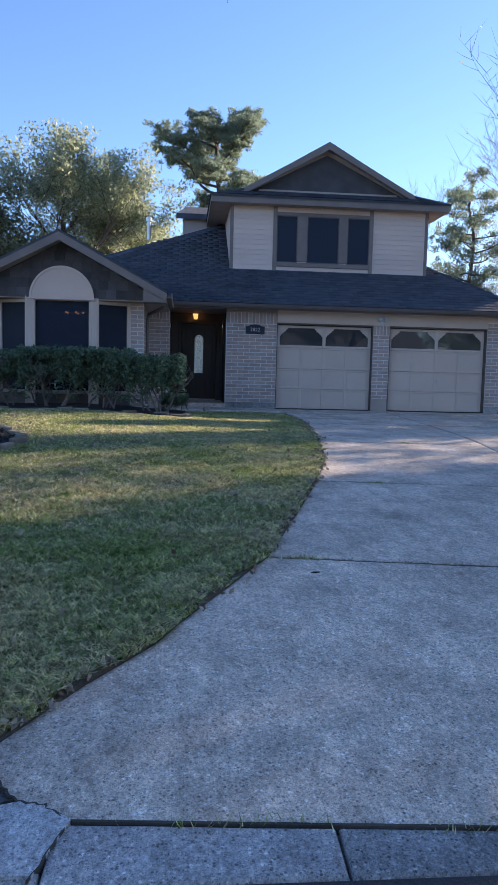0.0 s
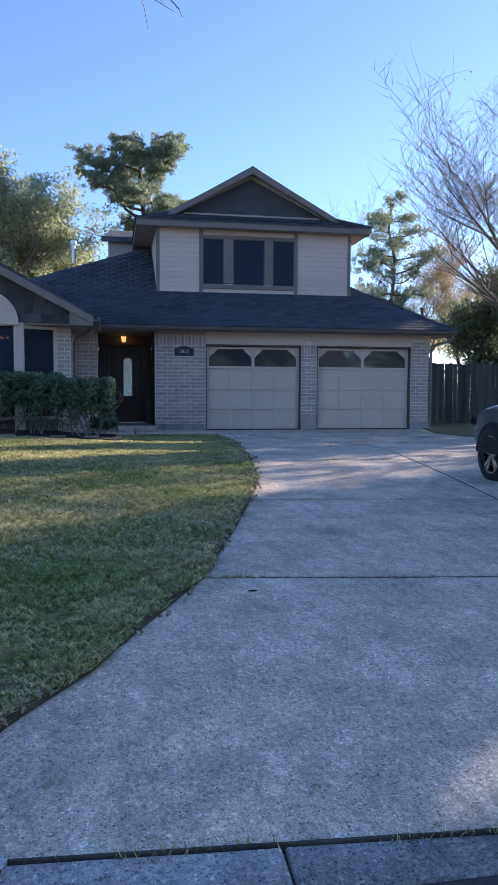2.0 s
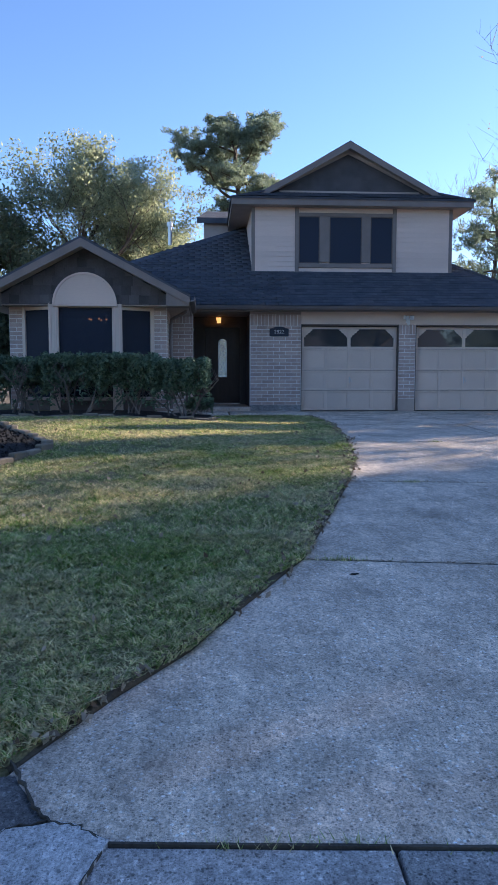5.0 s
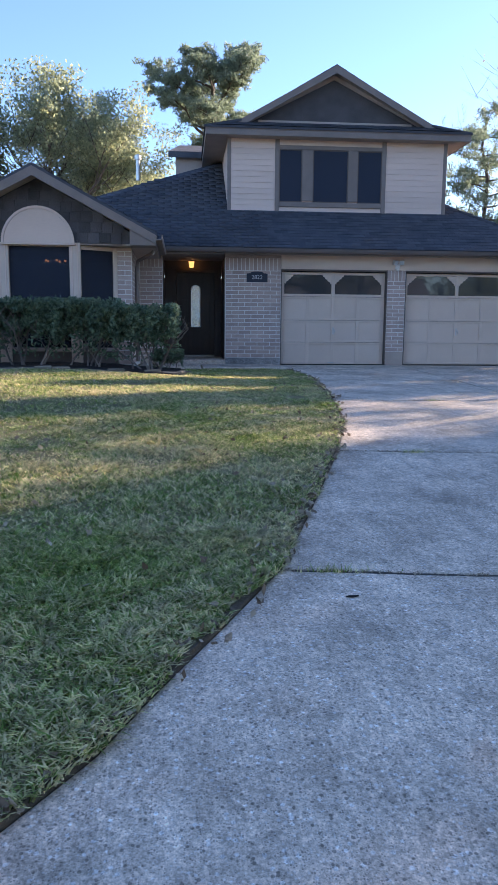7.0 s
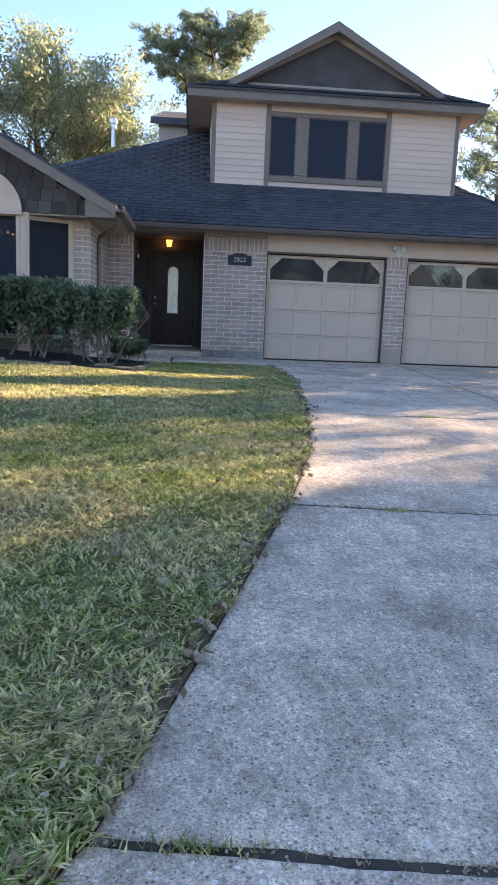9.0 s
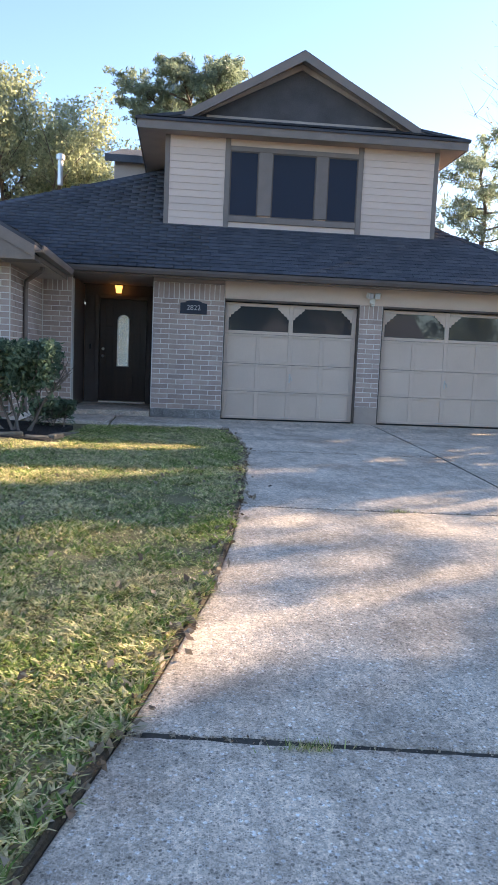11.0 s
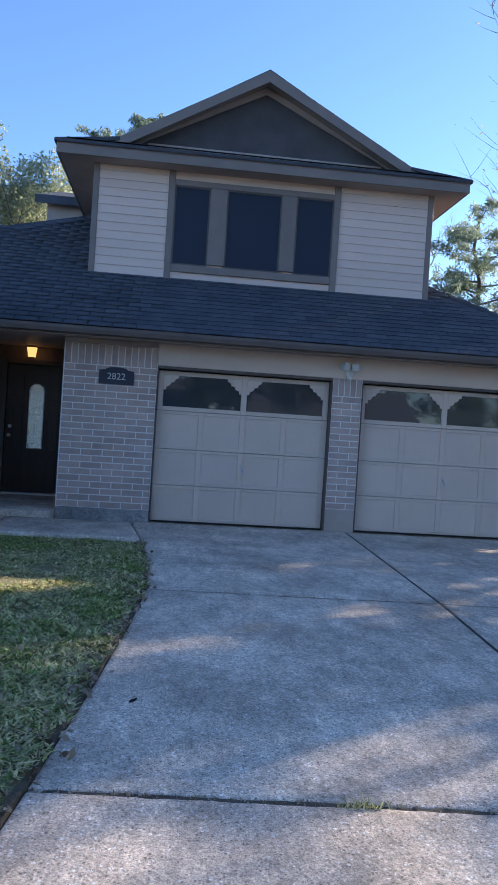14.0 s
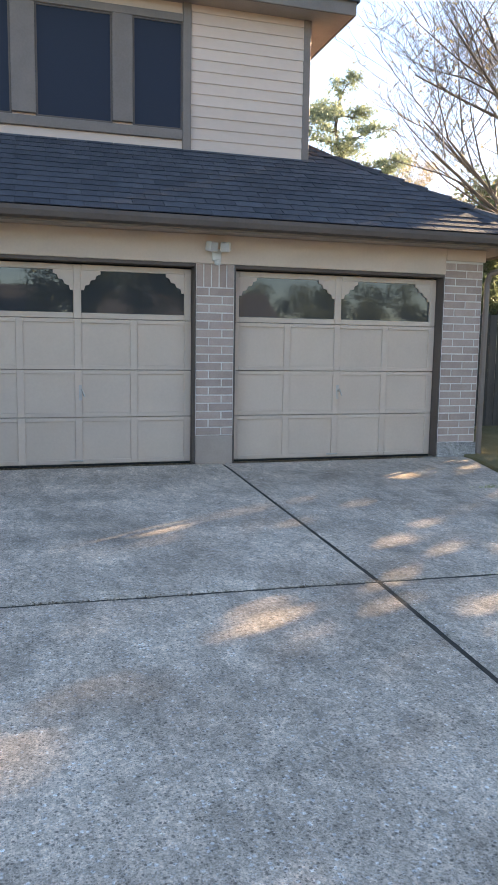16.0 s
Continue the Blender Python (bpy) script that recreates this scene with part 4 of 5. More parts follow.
part("jamb", slab_box(DX0 - 0.01, DX1 + 0.01, DY - 0.03, DY + 0.039, DZ1 + 0.005, DZ1 + 0.08), M_DARKTRIM, door)
part("threshold", slab_box(DX0, DX1, DY - 0.1, DY + 0.038, DZ0 - 0.02, DZ0 + 0.018), M_METAL, door, "brass-toned threshold strip")


def capsule(x, z0, z1, r, y0, y1):
    bm = bmesh.new()
    prism(bm, [(x - r, z0), (x + r, z0)] + [(x + r * math.cos(k * math.pi / 14), z1 - r + r * math.sin(k * math.pi / 14)) for k in range(15)], "y", y0, y1)
    return bm


LX = -0.36
part("glass_frame", capsule(LX, 1.3, 2.37, 0.145, DY - 0.012, DY - 0.001), M_ENTRY, door)
part("glass_trim", capsule(LX, 1.325, 2.345, 0.12, DY - 0.018, DY - 0.013), M_DIGIT, door, "pale lead edge of the door light")
part("glass", capsule(LX, 1.335, 2.335, 0.108, DY - 0.022, DY - 0.0185), M_LEADED, door)
for x in (DX0 + 0.1, DX1 - 0.28):
    for z0, z1 in ((0.75, 1.15), (1.3, 2.0), (2.1, 2.5)):
        part("raised_panel", slab_box(x + 0.02, x + 0.16, DY - 0.012, DY - 0.001, z0, z1, bevel=0.01), M_ENTRY, door)
bm = bmesh.new()
bmesh.ops.create_uvsphere(bm, u_segments=14, v_segments=8, radius=0.032, matrix=Matrix.Translation((DX0 + 0.07, DY - 0.06, 1.52)))
tube(bm, (DX0 + 0.07, DY, 1.52), (DX0 + 0.07, DY - 0.05, 1.52), 0.014, 0.014)
part("knob", bm, M_METAL, door, "brushed metal door knob", smooth=True)
bm = bmesh.new()
tube(bm, (DX0 + 0.07, DY, 1.66), (DX0 + 0.07, DY - 0.03, 1.66), 0.028, 0.026, 14)
part("deadbolt", bm, M_METAL, door, "brushed metal deadbolt")

lamp = empty("porch_lamp", -0.46, 20.28, 2.75, "small lit brass lantern on the porch wall above the door", "lamp")
bm = bmesh.new()
prism(bm, [(-0.045, 0.0), (0.045, 0.0), (0.07, 0.15), (-0.07, 0.15)], "y", -0.06, 0.06)
part("glass_body", bm, M_LAMP, lamp, "glowing warm lantern glass")
bm = bmesh.new()
box(bm, -0.085, 0.085, -0.075, 0.075, 0.15, 0.165)
tube(bm, (0, 0, 0.164), (0, 0, 0.2), 0.05, 0.02, 8)
part("cap", bm, M_BLACK, lamp)
part("base", slab_box(-0.05, 0.05, -0.05, 0.05, -0.015, 0.0, bevel=0.004), M_BLACK, lamp)
part("bracket", slab_box(-0.03, 0.03, 0.06, 0.135, 0.05, 0.1, bevel=0.004), M_BLACK, lamp)
bm = bmesh.new()
tube(bm, (0, 0, 0.2), (0, 0, 0.27), 0.03, 0.012, 8)
part("upper_glow", bm, M_LAMP, lamp)

plaque = empty("house_number_plaque", 0.985, 18.605, 2.44, "dark navy arched plaque with pale house number 2822", "sign")
bm = bmesh.new()
prism(bm, [(-0.235, -0.11), (0.235, -0.11), (0.235, 0.075), (0.17, 0.085)] + [(0.15 * math.cos(k * math.pi / 10), 0.085 + 0.04 * math.sin(k * math.pi / 10)) for k in range(11)] + [(-0.17, 0.085), (-0.235, 0.075)], "y", -0.015, 0.004)
part("plate", bm, M_PLAQUE, plaque)
txt = bpy.data.curves.new("digits", "FONT")
txt.body, txt.size, txt.align_x, txt.align_y, txt.extrude = "2822", 0.125, "CENTER", "CENTER", 0.003
txt.materials.append(M_DIGIT)
digits = new("digits", txt)
digits.parent = plaque
digits.location, digits.rotation_euler = (0, -0.019, -0.005), (math.pi / 2, 0, 0)

flood = empty("flood_light", 4.18, 18.588, 2.72, "white twin-headed security flood light on the frieze board", "flood light")
part("base", slab_box(-0.05, 0.05, -0.03, 0.0, -0.06, 0.06), M_WHITE, flood)
part("sensor", slab_box(-0.03, 0.03, -0.09, -0.031, -0.11, -0.05, bevel=0.012), M_WHITE, flood)
for s2 in (-1, 1):
    bm = slab_box(-0.05, 0.05, -0.05, 0.05, -0.05, 0.05, bevel=0.012, m=pose(0.075 * s2, -0.1, 0.075, 12, 0, -22 * s2))
    head = part("lamp_head", bm, M_WHITE, flood)
    part("lens", slab_box(-0.04, 0.04, -0.056, -0.051, -0.04, 0.04, bevel=0, m=pose(0.075 * s2, -0.1, 0.075, 12, 0, -22 * s2)), M_DIGIT, head)
bell = empty("doorbell", -1.0, 20.405, 1.7, "small dark doorbell beside the front door", "doorbell")
part("button", slab_box(-0.02, 0.02, -0.02, 0.0, -0.05, 0.05), M_BLACK, bell)

# ---- garage doors ----
GH = 2.08


def garage_door(x, label, W):
    root = tagged(new("door_2"), label, "garage door", "garage doors", "structure")
    root.location = (x, WY + 0.14, 0.5)
    rail = 0.075
    rows_z = [(0.0, 0.5), (0.5, 1.0), (1.0, 1.53)]
    for z0, z1 in rows_z:
        part("section", slab_box(0, W, 0.012, 0.05, z0 + 0.002, z1 - 0.002, bevel=0.003), M_DOORPAINT, root)
        cw = (W - rail) / 4
        for k in range(5):
            xx = k * cw
            part("stile", slab_box(xx, xx + rail, -0.006, 0.011, z0 + 0.004, z1 - 0.003, bevel=0.004), M_DOORPAINT, root)
        for k in range(4):
            part("rail", slab_box(k * cw + rail, (k + 1) * cw, -0.006, 0.011, z0 + 0.004, z0 + 0.05, bevel=0.004), M_DOORPAINT, root)
            part("rail", slab_box(k * cw + rail, (k + 1) * cw, -0.006, 0.011, z1 - 0.045, z1 - 0.003, bevel=0.004), M_DOORPAINT, root)
    z0, z1 = 1.53, GH
    for a, b, c, d in ((0, rail, z0, z1), (W - rail, W, z0, z1), (W / 2 - 0.04, W / 2 + 0.04, z0, z1)):
        part("window_frame", slab_box(a, b, -0.006, 0.05, c + 0.002, d), M_DOORPAINT, root)
    for a, b in ((rail, W / 2 - 0.04), (W / 2 + 0.04, W - rail)):
        part("window_frame", slab_box(a, b, -0.005, 0.05, z0 + 0.002, z0 + 0.06), M_DOORPAINT, root)
        part("window_frame", slab_box(a, b, -0.005, 0.05, z1 - 0.06, z1), M_DOORPAINT, root)
        pane = part("pane", slab_box(a, b, 0.02, 0.026, z0 + 0.06, z1 - 0.06, bevel=0), M_GLASS, root)
        pane.visible_shadow = False
        for side in (0, 1):
            ex, sg = (a, 1) if side == 0 else (b, -1)
            bm = bmesh.new()
            zt = z1 - 0.06
            steps = [(0, zt), (0.2, zt), (0.2, zt - 0.035), (0.16, zt - 0.05), (0.145, zt - 0.09), (0.1, zt - 0.1), (0.085, zt - 0.14), (0.04, zt - 0.155), (0.03, zt - 0.2), (0, zt - 0.2)]
            prism(bm, [(ex + sg * p, q) for p, q in steps], "y", -0.003, 0.018)
            part("corner_bracket", bm, M_DOORPAINT, root, "scalloped beige corner bracket")
    bm = bmesh.new()
    box(bm, W / 2 + 0.02 - 0.015, W / 2 + 0.035, -0.012, -0.0065, 0.68, 0.84)
    tube(bm, (W / 2 + 0.03, -0.012, 0.78), (W / 2 + 0.03, -0.05, 0.78), 0.01, 0.01, 8)
    tube(bm, (W / 2 + 0.03, -0.045, 0.8), (W / 2 + 0.06, -0.045, 0.72), 0.009, 0.009, 8)
    part("handle", bm, M_METAL, root, "worn metal turn handle")
    part("step_plate", slab_box(W / 2 - 0.1, W / 2 + 0.04, -0.02, -0.007, 0.03, 0.045, bevel=0.002), M_METAL, root)
    part("seal", slab_box(0, W, 0.0, 0.05, -0.02, 0.0, bevel=0), M_BLACK, root, "black rubber bottom seal")
    return root


garage_door(1.55, "beige panelled garage door with a glazed top row", 2.4)
garage_door(4.41, "beige panelled garage door with a glazed top row", 2.5)
for x0, x1 in ((1.53, 3.97), (4.39, 6.93)):
    for a, b, c, d in ((x0, x0 + 0.018, 0.49, 2.63), (x1 - 0.018, x1, 0.49, 2.63), (x0 + 0.018, x1 - 0.018, 2.595, 2.63)):
        tagged(mesh_ob("trim_jamb", slab_box(a, b, WY - 0.012, WY + 0.2, c, d, bevel=0.003), M_DARKTRIM), "dark brown jamb of the garage opening", "trim", kind="structure")

# ---- fence and neighbour beyond it ----
fence = empty("wooden_fence", 7.5, 21.4, 0.45, "weathered grey wooden privacy fence beside the garage", "fence")
bm = slab_box(0, 0.135, 0, 0.018, 0, 1.85, bevel=0.004)
me_board = bpy.data.meshes.new("fence_board")
bm.to_mesh(me_board)
bm.free()
me_board.materials.append(M_WOOD)
rnd = random.Random(4)
for k in range(84):
    shared("board", me_board, fence, (k * 0.141, rnd.uniform(-0.006, 0.006), 0.03 + rnd.uniform(-0.02, 0.02)), (1, 1, 1 + rnd.uniform(-0.012, 0.012)), (0, rnd.uniform(-0.006, 0.006), 0))
for z in (0.35, 1.0, 1.6):
    part("rail", slab_box(0, 11.8, 0.026, 0.064, z, z + 0.09), M_WOOD, fence)
for k in range(6):
    part("post", slab_box(k * 2.36, k * 2.36 + 0.09, 0.066, 0.156, -0.1, 1.8), M_WOOD, fence)

nb = empty("neighbour_house", 23.5, 28.5, 0.4, "cream-sided neighbouring house behind the fence", "house")
part("wall", slab_box(-4.5, 6, 0, 10, -0.3, 3.0, bevel=0), M_NEIGHBOUR, nb)
bm = bmesh.new()
lo = [bm.verts.new(p) for p in ((-5.1, -0.6, 2.9), (6.6, -0.6, 2.9), (6.6, 10.6, 2.9), (-5.1, 10.6, 2.9))]
hi = [bm.verts.new(p) for p in ((-0.5, 5, 5.6), (2.0, 5, 5.6))]
for q in ((lo[0], lo[1], hi[1], hi[0]), (lo[1], lo[2], hi[1]), (lo[2], lo[3], hi[0], hi[1]), (lo[3], lo[0], hi[0]), (lo[3], lo[2], lo[1], lo[0])):
    bm.faces.new(q)
bmesh.ops.recalc_face_normals(bm, faces=bm.faces)
part("roof", bm, M_SHINGLE, nb)
for z in (0.9,):
    win = part("window", slab_box(-3.2, -1.9, -0.03, -0.002, z, z + 1.3), M_TRIM, nb)
    part("pane", slab_box(-3.1, -2.0, -0.04, -0.031, z + 0.08, z + 1.2, bevel=0), M_UPSCREEN, win)

# ---- trees ----
def limb_tree(rnd, base, height, r0, spread, levels, kids, up=0.25, sides=5, droop=0.0, first=0.35, wobble=0.16, shrink=0.62, lean=(0, 0)):
    """Branch segments (a, b, ra, rb, level) of a tree grown by forking, and the tips."""
    segs, tips = [], []

    def grow(p, d, length, r, level):
        steps = 5 if level == 0 else 3
        pts = [p]
        q, dd = p.copy(), d.copy()
        for k in range(steps):
            dd = (dd + Vector((rnd.gauss(0, wobble), rnd.gauss(0, wobble), rnd.gauss(0, wobble) + (up if level else 0.05) * 0.3 - droop * level * 0.1))).normalized()
            q = q + dd * (length / steps)
            ra, rb = r * (1 - 0.75 * k / steps), r * (1 - 0.75 * (k + 1) / steps)
            if level == 0:
                ra, rb = r * (1 - 0.6 * k / steps), r * (1 - 0.6 * (k + 1) / steps)
            segs.append((pts[-1], q.copy(), ra, rb, level))
            pts.append(q.copy())
        if level >= levels:
            tips.append((pts[-1], dd.copy()))
            tips.append((pts[-2], dd.copy()))
            return
        for k in range(kids[level]):
            f = first + (1 - first) * (k + rnd.random() * 0.8) / kids[level] if level == 0 else 0.25 + 0.75 * (k + rnd.random()) / kids[level]
            f = min(f, 0.999)
            i = int(f * steps)
            at = pts[i].lerp(pts[i + 1], f * steps - i)
            ang = rnd.random() * math.tau
            side = Vector((math.cos(ang), math.sin(ang), 0))
            nd = (dd * (1 - spread) + side * spread * rnd.uniform(0.8, 1.3) + Vector((0, 0, up))).normalized()
            rr = r * (1 - 0.7 * f) * 0.6
            grow(at, nd, length * shrink * rnd.uniform(0.75, 1.15) * (1.15 - 0.4 * f if level == 0 else 1), max(rr, 0.009), level + 1)
        tips.append((pts[-1], dd.copy()))

    grow(Vector(base), Vector((lean[0], lean[1], 1)).normalized(), height, r0, 0)
    return segs, tips


def segs_mesh(name, segs, material, parent, sides_of=lambda lv: (9, 6, 4, 3, 3, 3)[lv]):
    V, F = [], []
    for a, b, ra, rb, lv in segs:
        n = sides_of(lv)
        q = (b - a).to_track_quat("Z", "Y")
        base = len(V)
        for p, r in ((a, ra), (b, rb)):
            for k in range(n):
                V.append(p + q @ Vector((r * math.cos(k * math.tau / n), r * math.sin(k * math.tau / n), 0)))
        for k in range(n):
            F.append((base + k, base + (k + 1) % n, base + n + (k + 1) % n, base + n + k))
    return raw_mesh(name, [tuple(v) for v in V], F, material, parent, smooth=True)


def leaf_cloud(name, centres, count, radius, size, material, parent, seed, flat=0.7, label="", narrow=0.45):
    """Small pointed leaves strewn round the given centres."""
    g = np.random.default_rng(seed)
    c = np.asarray(centres, float)
    pick = c[g.integers(0, len(c), count)]
    off = g.normal(0, 1, (count, 3))
    off *= (g.random(count) ** 0.5 / np.linalg.norm(off, axis=1))[:, None] * radius * 1.5 * np.array([1, 1, flat])
    p = pick + off
    a = g.normal(0, 1, (count, 3))
    a /= np.linalg.norm(a, axis=1, keepdims=True)
    b = np.cross(a, g.normal(0, 1, (count, 3)))
    b /= np.linalg.norm(b, axis=1, keepdims=True)
    s = (size * g.uniform(0.6, 1.3, count))[:, None]
    V = np.stack([p - a * s, p + b * s * narrow, p + a * s, p - b * s * narrow], 1).reshape(-1, 3)
    F = np.arange(count * 4).reshape(-1, 4)
    ob = raw_mesh(name, V, F, material, parent, label)
    return ob


def seeded(n):
    return random.Random(n)


# broad evergreen oak behind the house
def oak(x, y, z, h, seed, n, leafmat, label, w=0.62, size=0.11, rad=0.75, kids=(9, 6, 4), up=0.3, first=0.25):
    rnd = seeded(seed)
    segs, tips = limb_tree(rnd, (x, y, z), h * 0.72, 0.028 * h, w, 3, kids, up, first=first, shrink=0.6)
    root = empty("broadleaf_tree", 0, 0, 0, label, "tree")
    segs_mesh("trunk", [s for s in segs if s[4] == 0], M_BARK, root)
    segs_mesh("branchwork", [s for s in segs if s[4] > 0], M_BARK, root)
    leaf_cloud("crown", [tuple(p) for p, _ in tips], n, rad, size, leafmat, root, seed)
    return root


oak(-5.0, 38.0, 0.5, 11.5, 11, 42000, M_OAK, "broad olive-leaved oak rising behind the house", 0.62, 0.082, 0.42)
oak(-9.2, 37.0, 0.5, 9.0, 12, 34000, M_DARKLEAF, "dark evergreen tree behind the front wing", 0.6, 0.1, 0.45)
oak(-2.4, 40.0, 0.5, 10.8, 13, 34000, M_OAK, "olive-leaved tree behind the main roof", 0.55, 0.082, 0.4)


# pines: bare trunk below, clumps of needles on the outer limbs
def clump_pine(x, y, z, base, top, half, limbs, n, seed, label, r=0.2, tufts=5, rise=0.35):
    """A pine with a crooked bare trunk and rounded clumps of needles at the ends of spreading limbs."""
    rnd = seeded(seed)
    root = empty("pine_tree", 0, 0, 0, label, "tree")
    spine = [Vector((x, y, z))]
    for k in range(8):
        spine.append(Vector((x + rnd.gauss(0, 0.16), y + rnd.gauss(0, 0.16), z + (top * 0.96 - z) * (k + 1) / 8)))
    trunk = [(a, b, r * (1 - 0.085 * k), r * (1 - 0.085 * (k + 1)), 0) for k, (a, b) in enumerate(zip(spine, spine[1:]))]
    segs, centres = [], []

    def on_trunk(h):
        f = min(7.999, max(0.0, (h - z) / (top * 0.96 - z) * 8))
        return spine[int(f)].lerp(spine[int(f) + 1], f - int(f))

    for k in range(limbs):
        f = (k + rnd.random() * 0.6) / limbs
        reach = half * (0.45 + 0.55 * math.sin(math.pi * (0.2 + 0.72 * f))) * rnd.uniform(0.6, 1.05)
        ang = k * 2.4 + rnd.uniform(-0.4, 0.4)
        p = on_trunk(base + (top - base) * f * 0.9 - rise * reach * 0.6)
        d = Vector((math.cos(ang), math.sin(ang), rise * rnd.uniform(0.4, 1.3))).normalized()
        thick = r * 0.42 * (1 - 0.5 * f)
        for step in range(5):
            q = p + d * reach / 5
            segs.append((p, q, thick * (1 - 0.16 * step), thick * (1 - 0.16 * (step + 1)), 1))
            d = (d + Vector((rnd.gauss(0, 0.22), rnd.gauss(0, 0.22), rnd.gauss(0.04, 0.16)))).normalized()
            p = q
            if step >= 1:
                for _ in range(2):
                    e = (d + Vector((rnd.gauss(0, 0.7), rnd.gauss(0, 0.7), rnd.gauss(0.25, 0.3)))).normalized()
                    t = p + e * reach * rnd.uniform(0.14, 0.3)
                    segs.append((p, t, thick * 0.35, thick * 0.18, 2))
                    for _ in range(tufts):
                        centres.append(tuple(t + Vector((rnd.gauss(0, 0.28), rnd.gauss(0, 0.28), rnd.gauss(0.1, 0.14)))))
    segs_mesh("trunk", trunk, M_BARK, root)
    tagged(segs_mesh("branchwork", segs, M_BARK, root), kind="stuff")
    leaf_cloud("crown", centres, n, 0.17, 0.13, M_PINE, root, seed, 0.7, narrow=0.18)
    return root


clump_pine(0.9, 42.0, 0.5, 10.6, 15.2, 3.2, 22, 46000, 21, "tall loblolly pine with a spreading clumped crown behind the house", 0.26, 6, 0.3)
clump_pine(14.6, 40.0, 0.5, 5.6, 12.3, 2.3, 24, 15000, 22, "slender tall pine beyond the garage roof", 0.17, 4, 0.12)
clump_pine(-12.6, 36.0, 0.5, 5.0, 10.2, 2.6, 13, 20000, 23, "pine with dry cones past the front wing", 0.18, 5, 0.2)


def bare(x, y, z, h, seed, kids, label, r=0.02, spread=0.6, up=0.3, levels=4, first=0.25, shrink=0.6, lean=(0, 0), leaves=0, leafmat=None):
    rnd = seeded(seed)
    segs, tips = limb_tree(rnd, (x, y, z), h * 0.62, r * h, spread, levels, kids, up, first=first, shrink=shrink, lean=lean, wobble=0.13)
    root = empty("bare_tree", 0, 0, 0, label, "tree")
    segs_mesh("trunk", [s for s in segs if s[4] == 0], M_BARK, root)
    segs_mesh("branchwork", [s for s in segs if s[4] > 0], M_TWIG, root)
    if leaves:
        leaf_cloud("dry_leaves", [tuple(p) for p, _ in tips], leaves, 0.25, 0.05, leafmat, root, seed)
    return root


bare(17.4, 28.7, 0.4, 17.6, 38, (17, 9, 8, 5), "large leafless tree with seed balls spreading beyond the fence", 0.012, 0.68, 0.27, 4, 0.22, 0.55, (-0.04, 0), 3000, M_RUST)
bare(15.0, 62.0, 0.5, 20.0, 32, (9, 6, 5, 4), "far leafless tree behind the upper roof", 0.013, 0.5, 0.4, 4, 0.4, 0.5)
bare(19.0, 44.0, 0.5, 11.0, 33, (9, 6, 5, 4), "leafless tree with a few rusty leaves past the pine", 0.015, 0.55, 0.35, 4, 0.3, 0.55, (0, 0), 14000, M_RUST)
bare(22.5, 47.0, 0.5, 11.5, 37, (9, 6, 5, 4), "leafless tree with pale yellow leaves far beyond the fence", 0.014, 0.58, 0.32, 4, 0.25, 0.55, (0, 0), 14000, M_RUST)
bare(12.6, 46.0, 0.5, 9.0, 34, (8, 6, 5), "small rust-leaved tree behind the garage", 0.015, 0.55, 0.35, 3, 0.3, 0.55, (0, 0), 9000, M_RUST)
bare(-10.6, 30.0, 0.5, 9.0, 35, (9, 6, 5, 4), "pale leafless sapling beside the front wing", 0.015, 0.55, 0.35, 4, 0.25, 0.55)
oak(16.6, 33.5, 0.5, 5.6, 14, 16000, M_DARKLEAF, "dark evergreen shrub tree by the neighbouring house", 0.6, 0.1, 0.4)
oak(-6.3, 22.0, 0.3, 3.4, 16, 14000, M_DARKLEAF, "dense dark shrub past the corner of the front wing", 0.7, 0.09, 0.4, (9, 6, 4), 0.3, 0.05)
oak(-7.4, 20.0, 0.3, 3.0, 15, 14000, M_DARKLEAF, "dense dark shrub at the side of the front wing", 0.7, 0.09, 0.4, (9, 6, 4), 0.3, 0.05)


def street_house(x, y, w, label):
    h = empty("street_house", x, y, -0.1, label, "house")
    part("wall", slab_box(0, w, -8, 0, -0.2, 3.0, bevel=0), M_NEIGHBOUR, h)
    bm = bmesh.new()
    prism(bm, [(-8.6, 2.9), (0.6, 2.9), (-4, 5.6)], "x", -0.4, w + 0.4)
    part("roof", bm, M_SHINGLE, h)
    for k in range(3):
        wx = 1.2 + k * (w - 3.4) / 2
        fr = part("window", slab_box(wx, wx + 1.2, 0.002, 0.05, 0.9, 2.2), M_WHITE, h)
        part("pane", slab_box(wx + 0.08, wx + 1.12, 0.051, 0.06, 0.98, 2.12, bevel=0), M_UPSCREEN, fr)


street_house(-9.0, -22.0, 12.0, "cream house across the street")
street_house(7.0, -23.0, 12.0, "cream house across the street beside its neighbour")
oak(-3.0, -15.5, -0.1, 9.0, 54, 14000, M_DARKLEAF, "evergreen oak in the yard across the street", 0.62, 0.14, 0.6)
oak(9.5, -17.0, -0.1, 10.0, 55, 14000, M_DARKLEAF, "evergreen oak across the street", 0.62, 0.14, 0.6)
oak(3.2, -20.0, -0.1, 7.0, 56, 9000, M_OAK, "small olive-leaved tree across the street", 0.62, 0.12, 0.5)


# far woods that close the view all round
def woods(name, x0, x1, y0, y1, h, n, seed, material, label):
    g = np.random.default_rng(seed)
    k = 160
    cx, cy = g.uniform(x0, x1, k), g.uniform(y0, y1, k)
    cz = 0.5 + h * g.uniform(0.05, 1.0, k) * g.uniform(0.7, 1.0, k)
    ob = leaf_cloud(name, np.stack([cx, cy, cz], 1), n * 3, 1.1, 0.15, material, None, seed)
    return tagged(ob, label, "woods", kind="stuff")


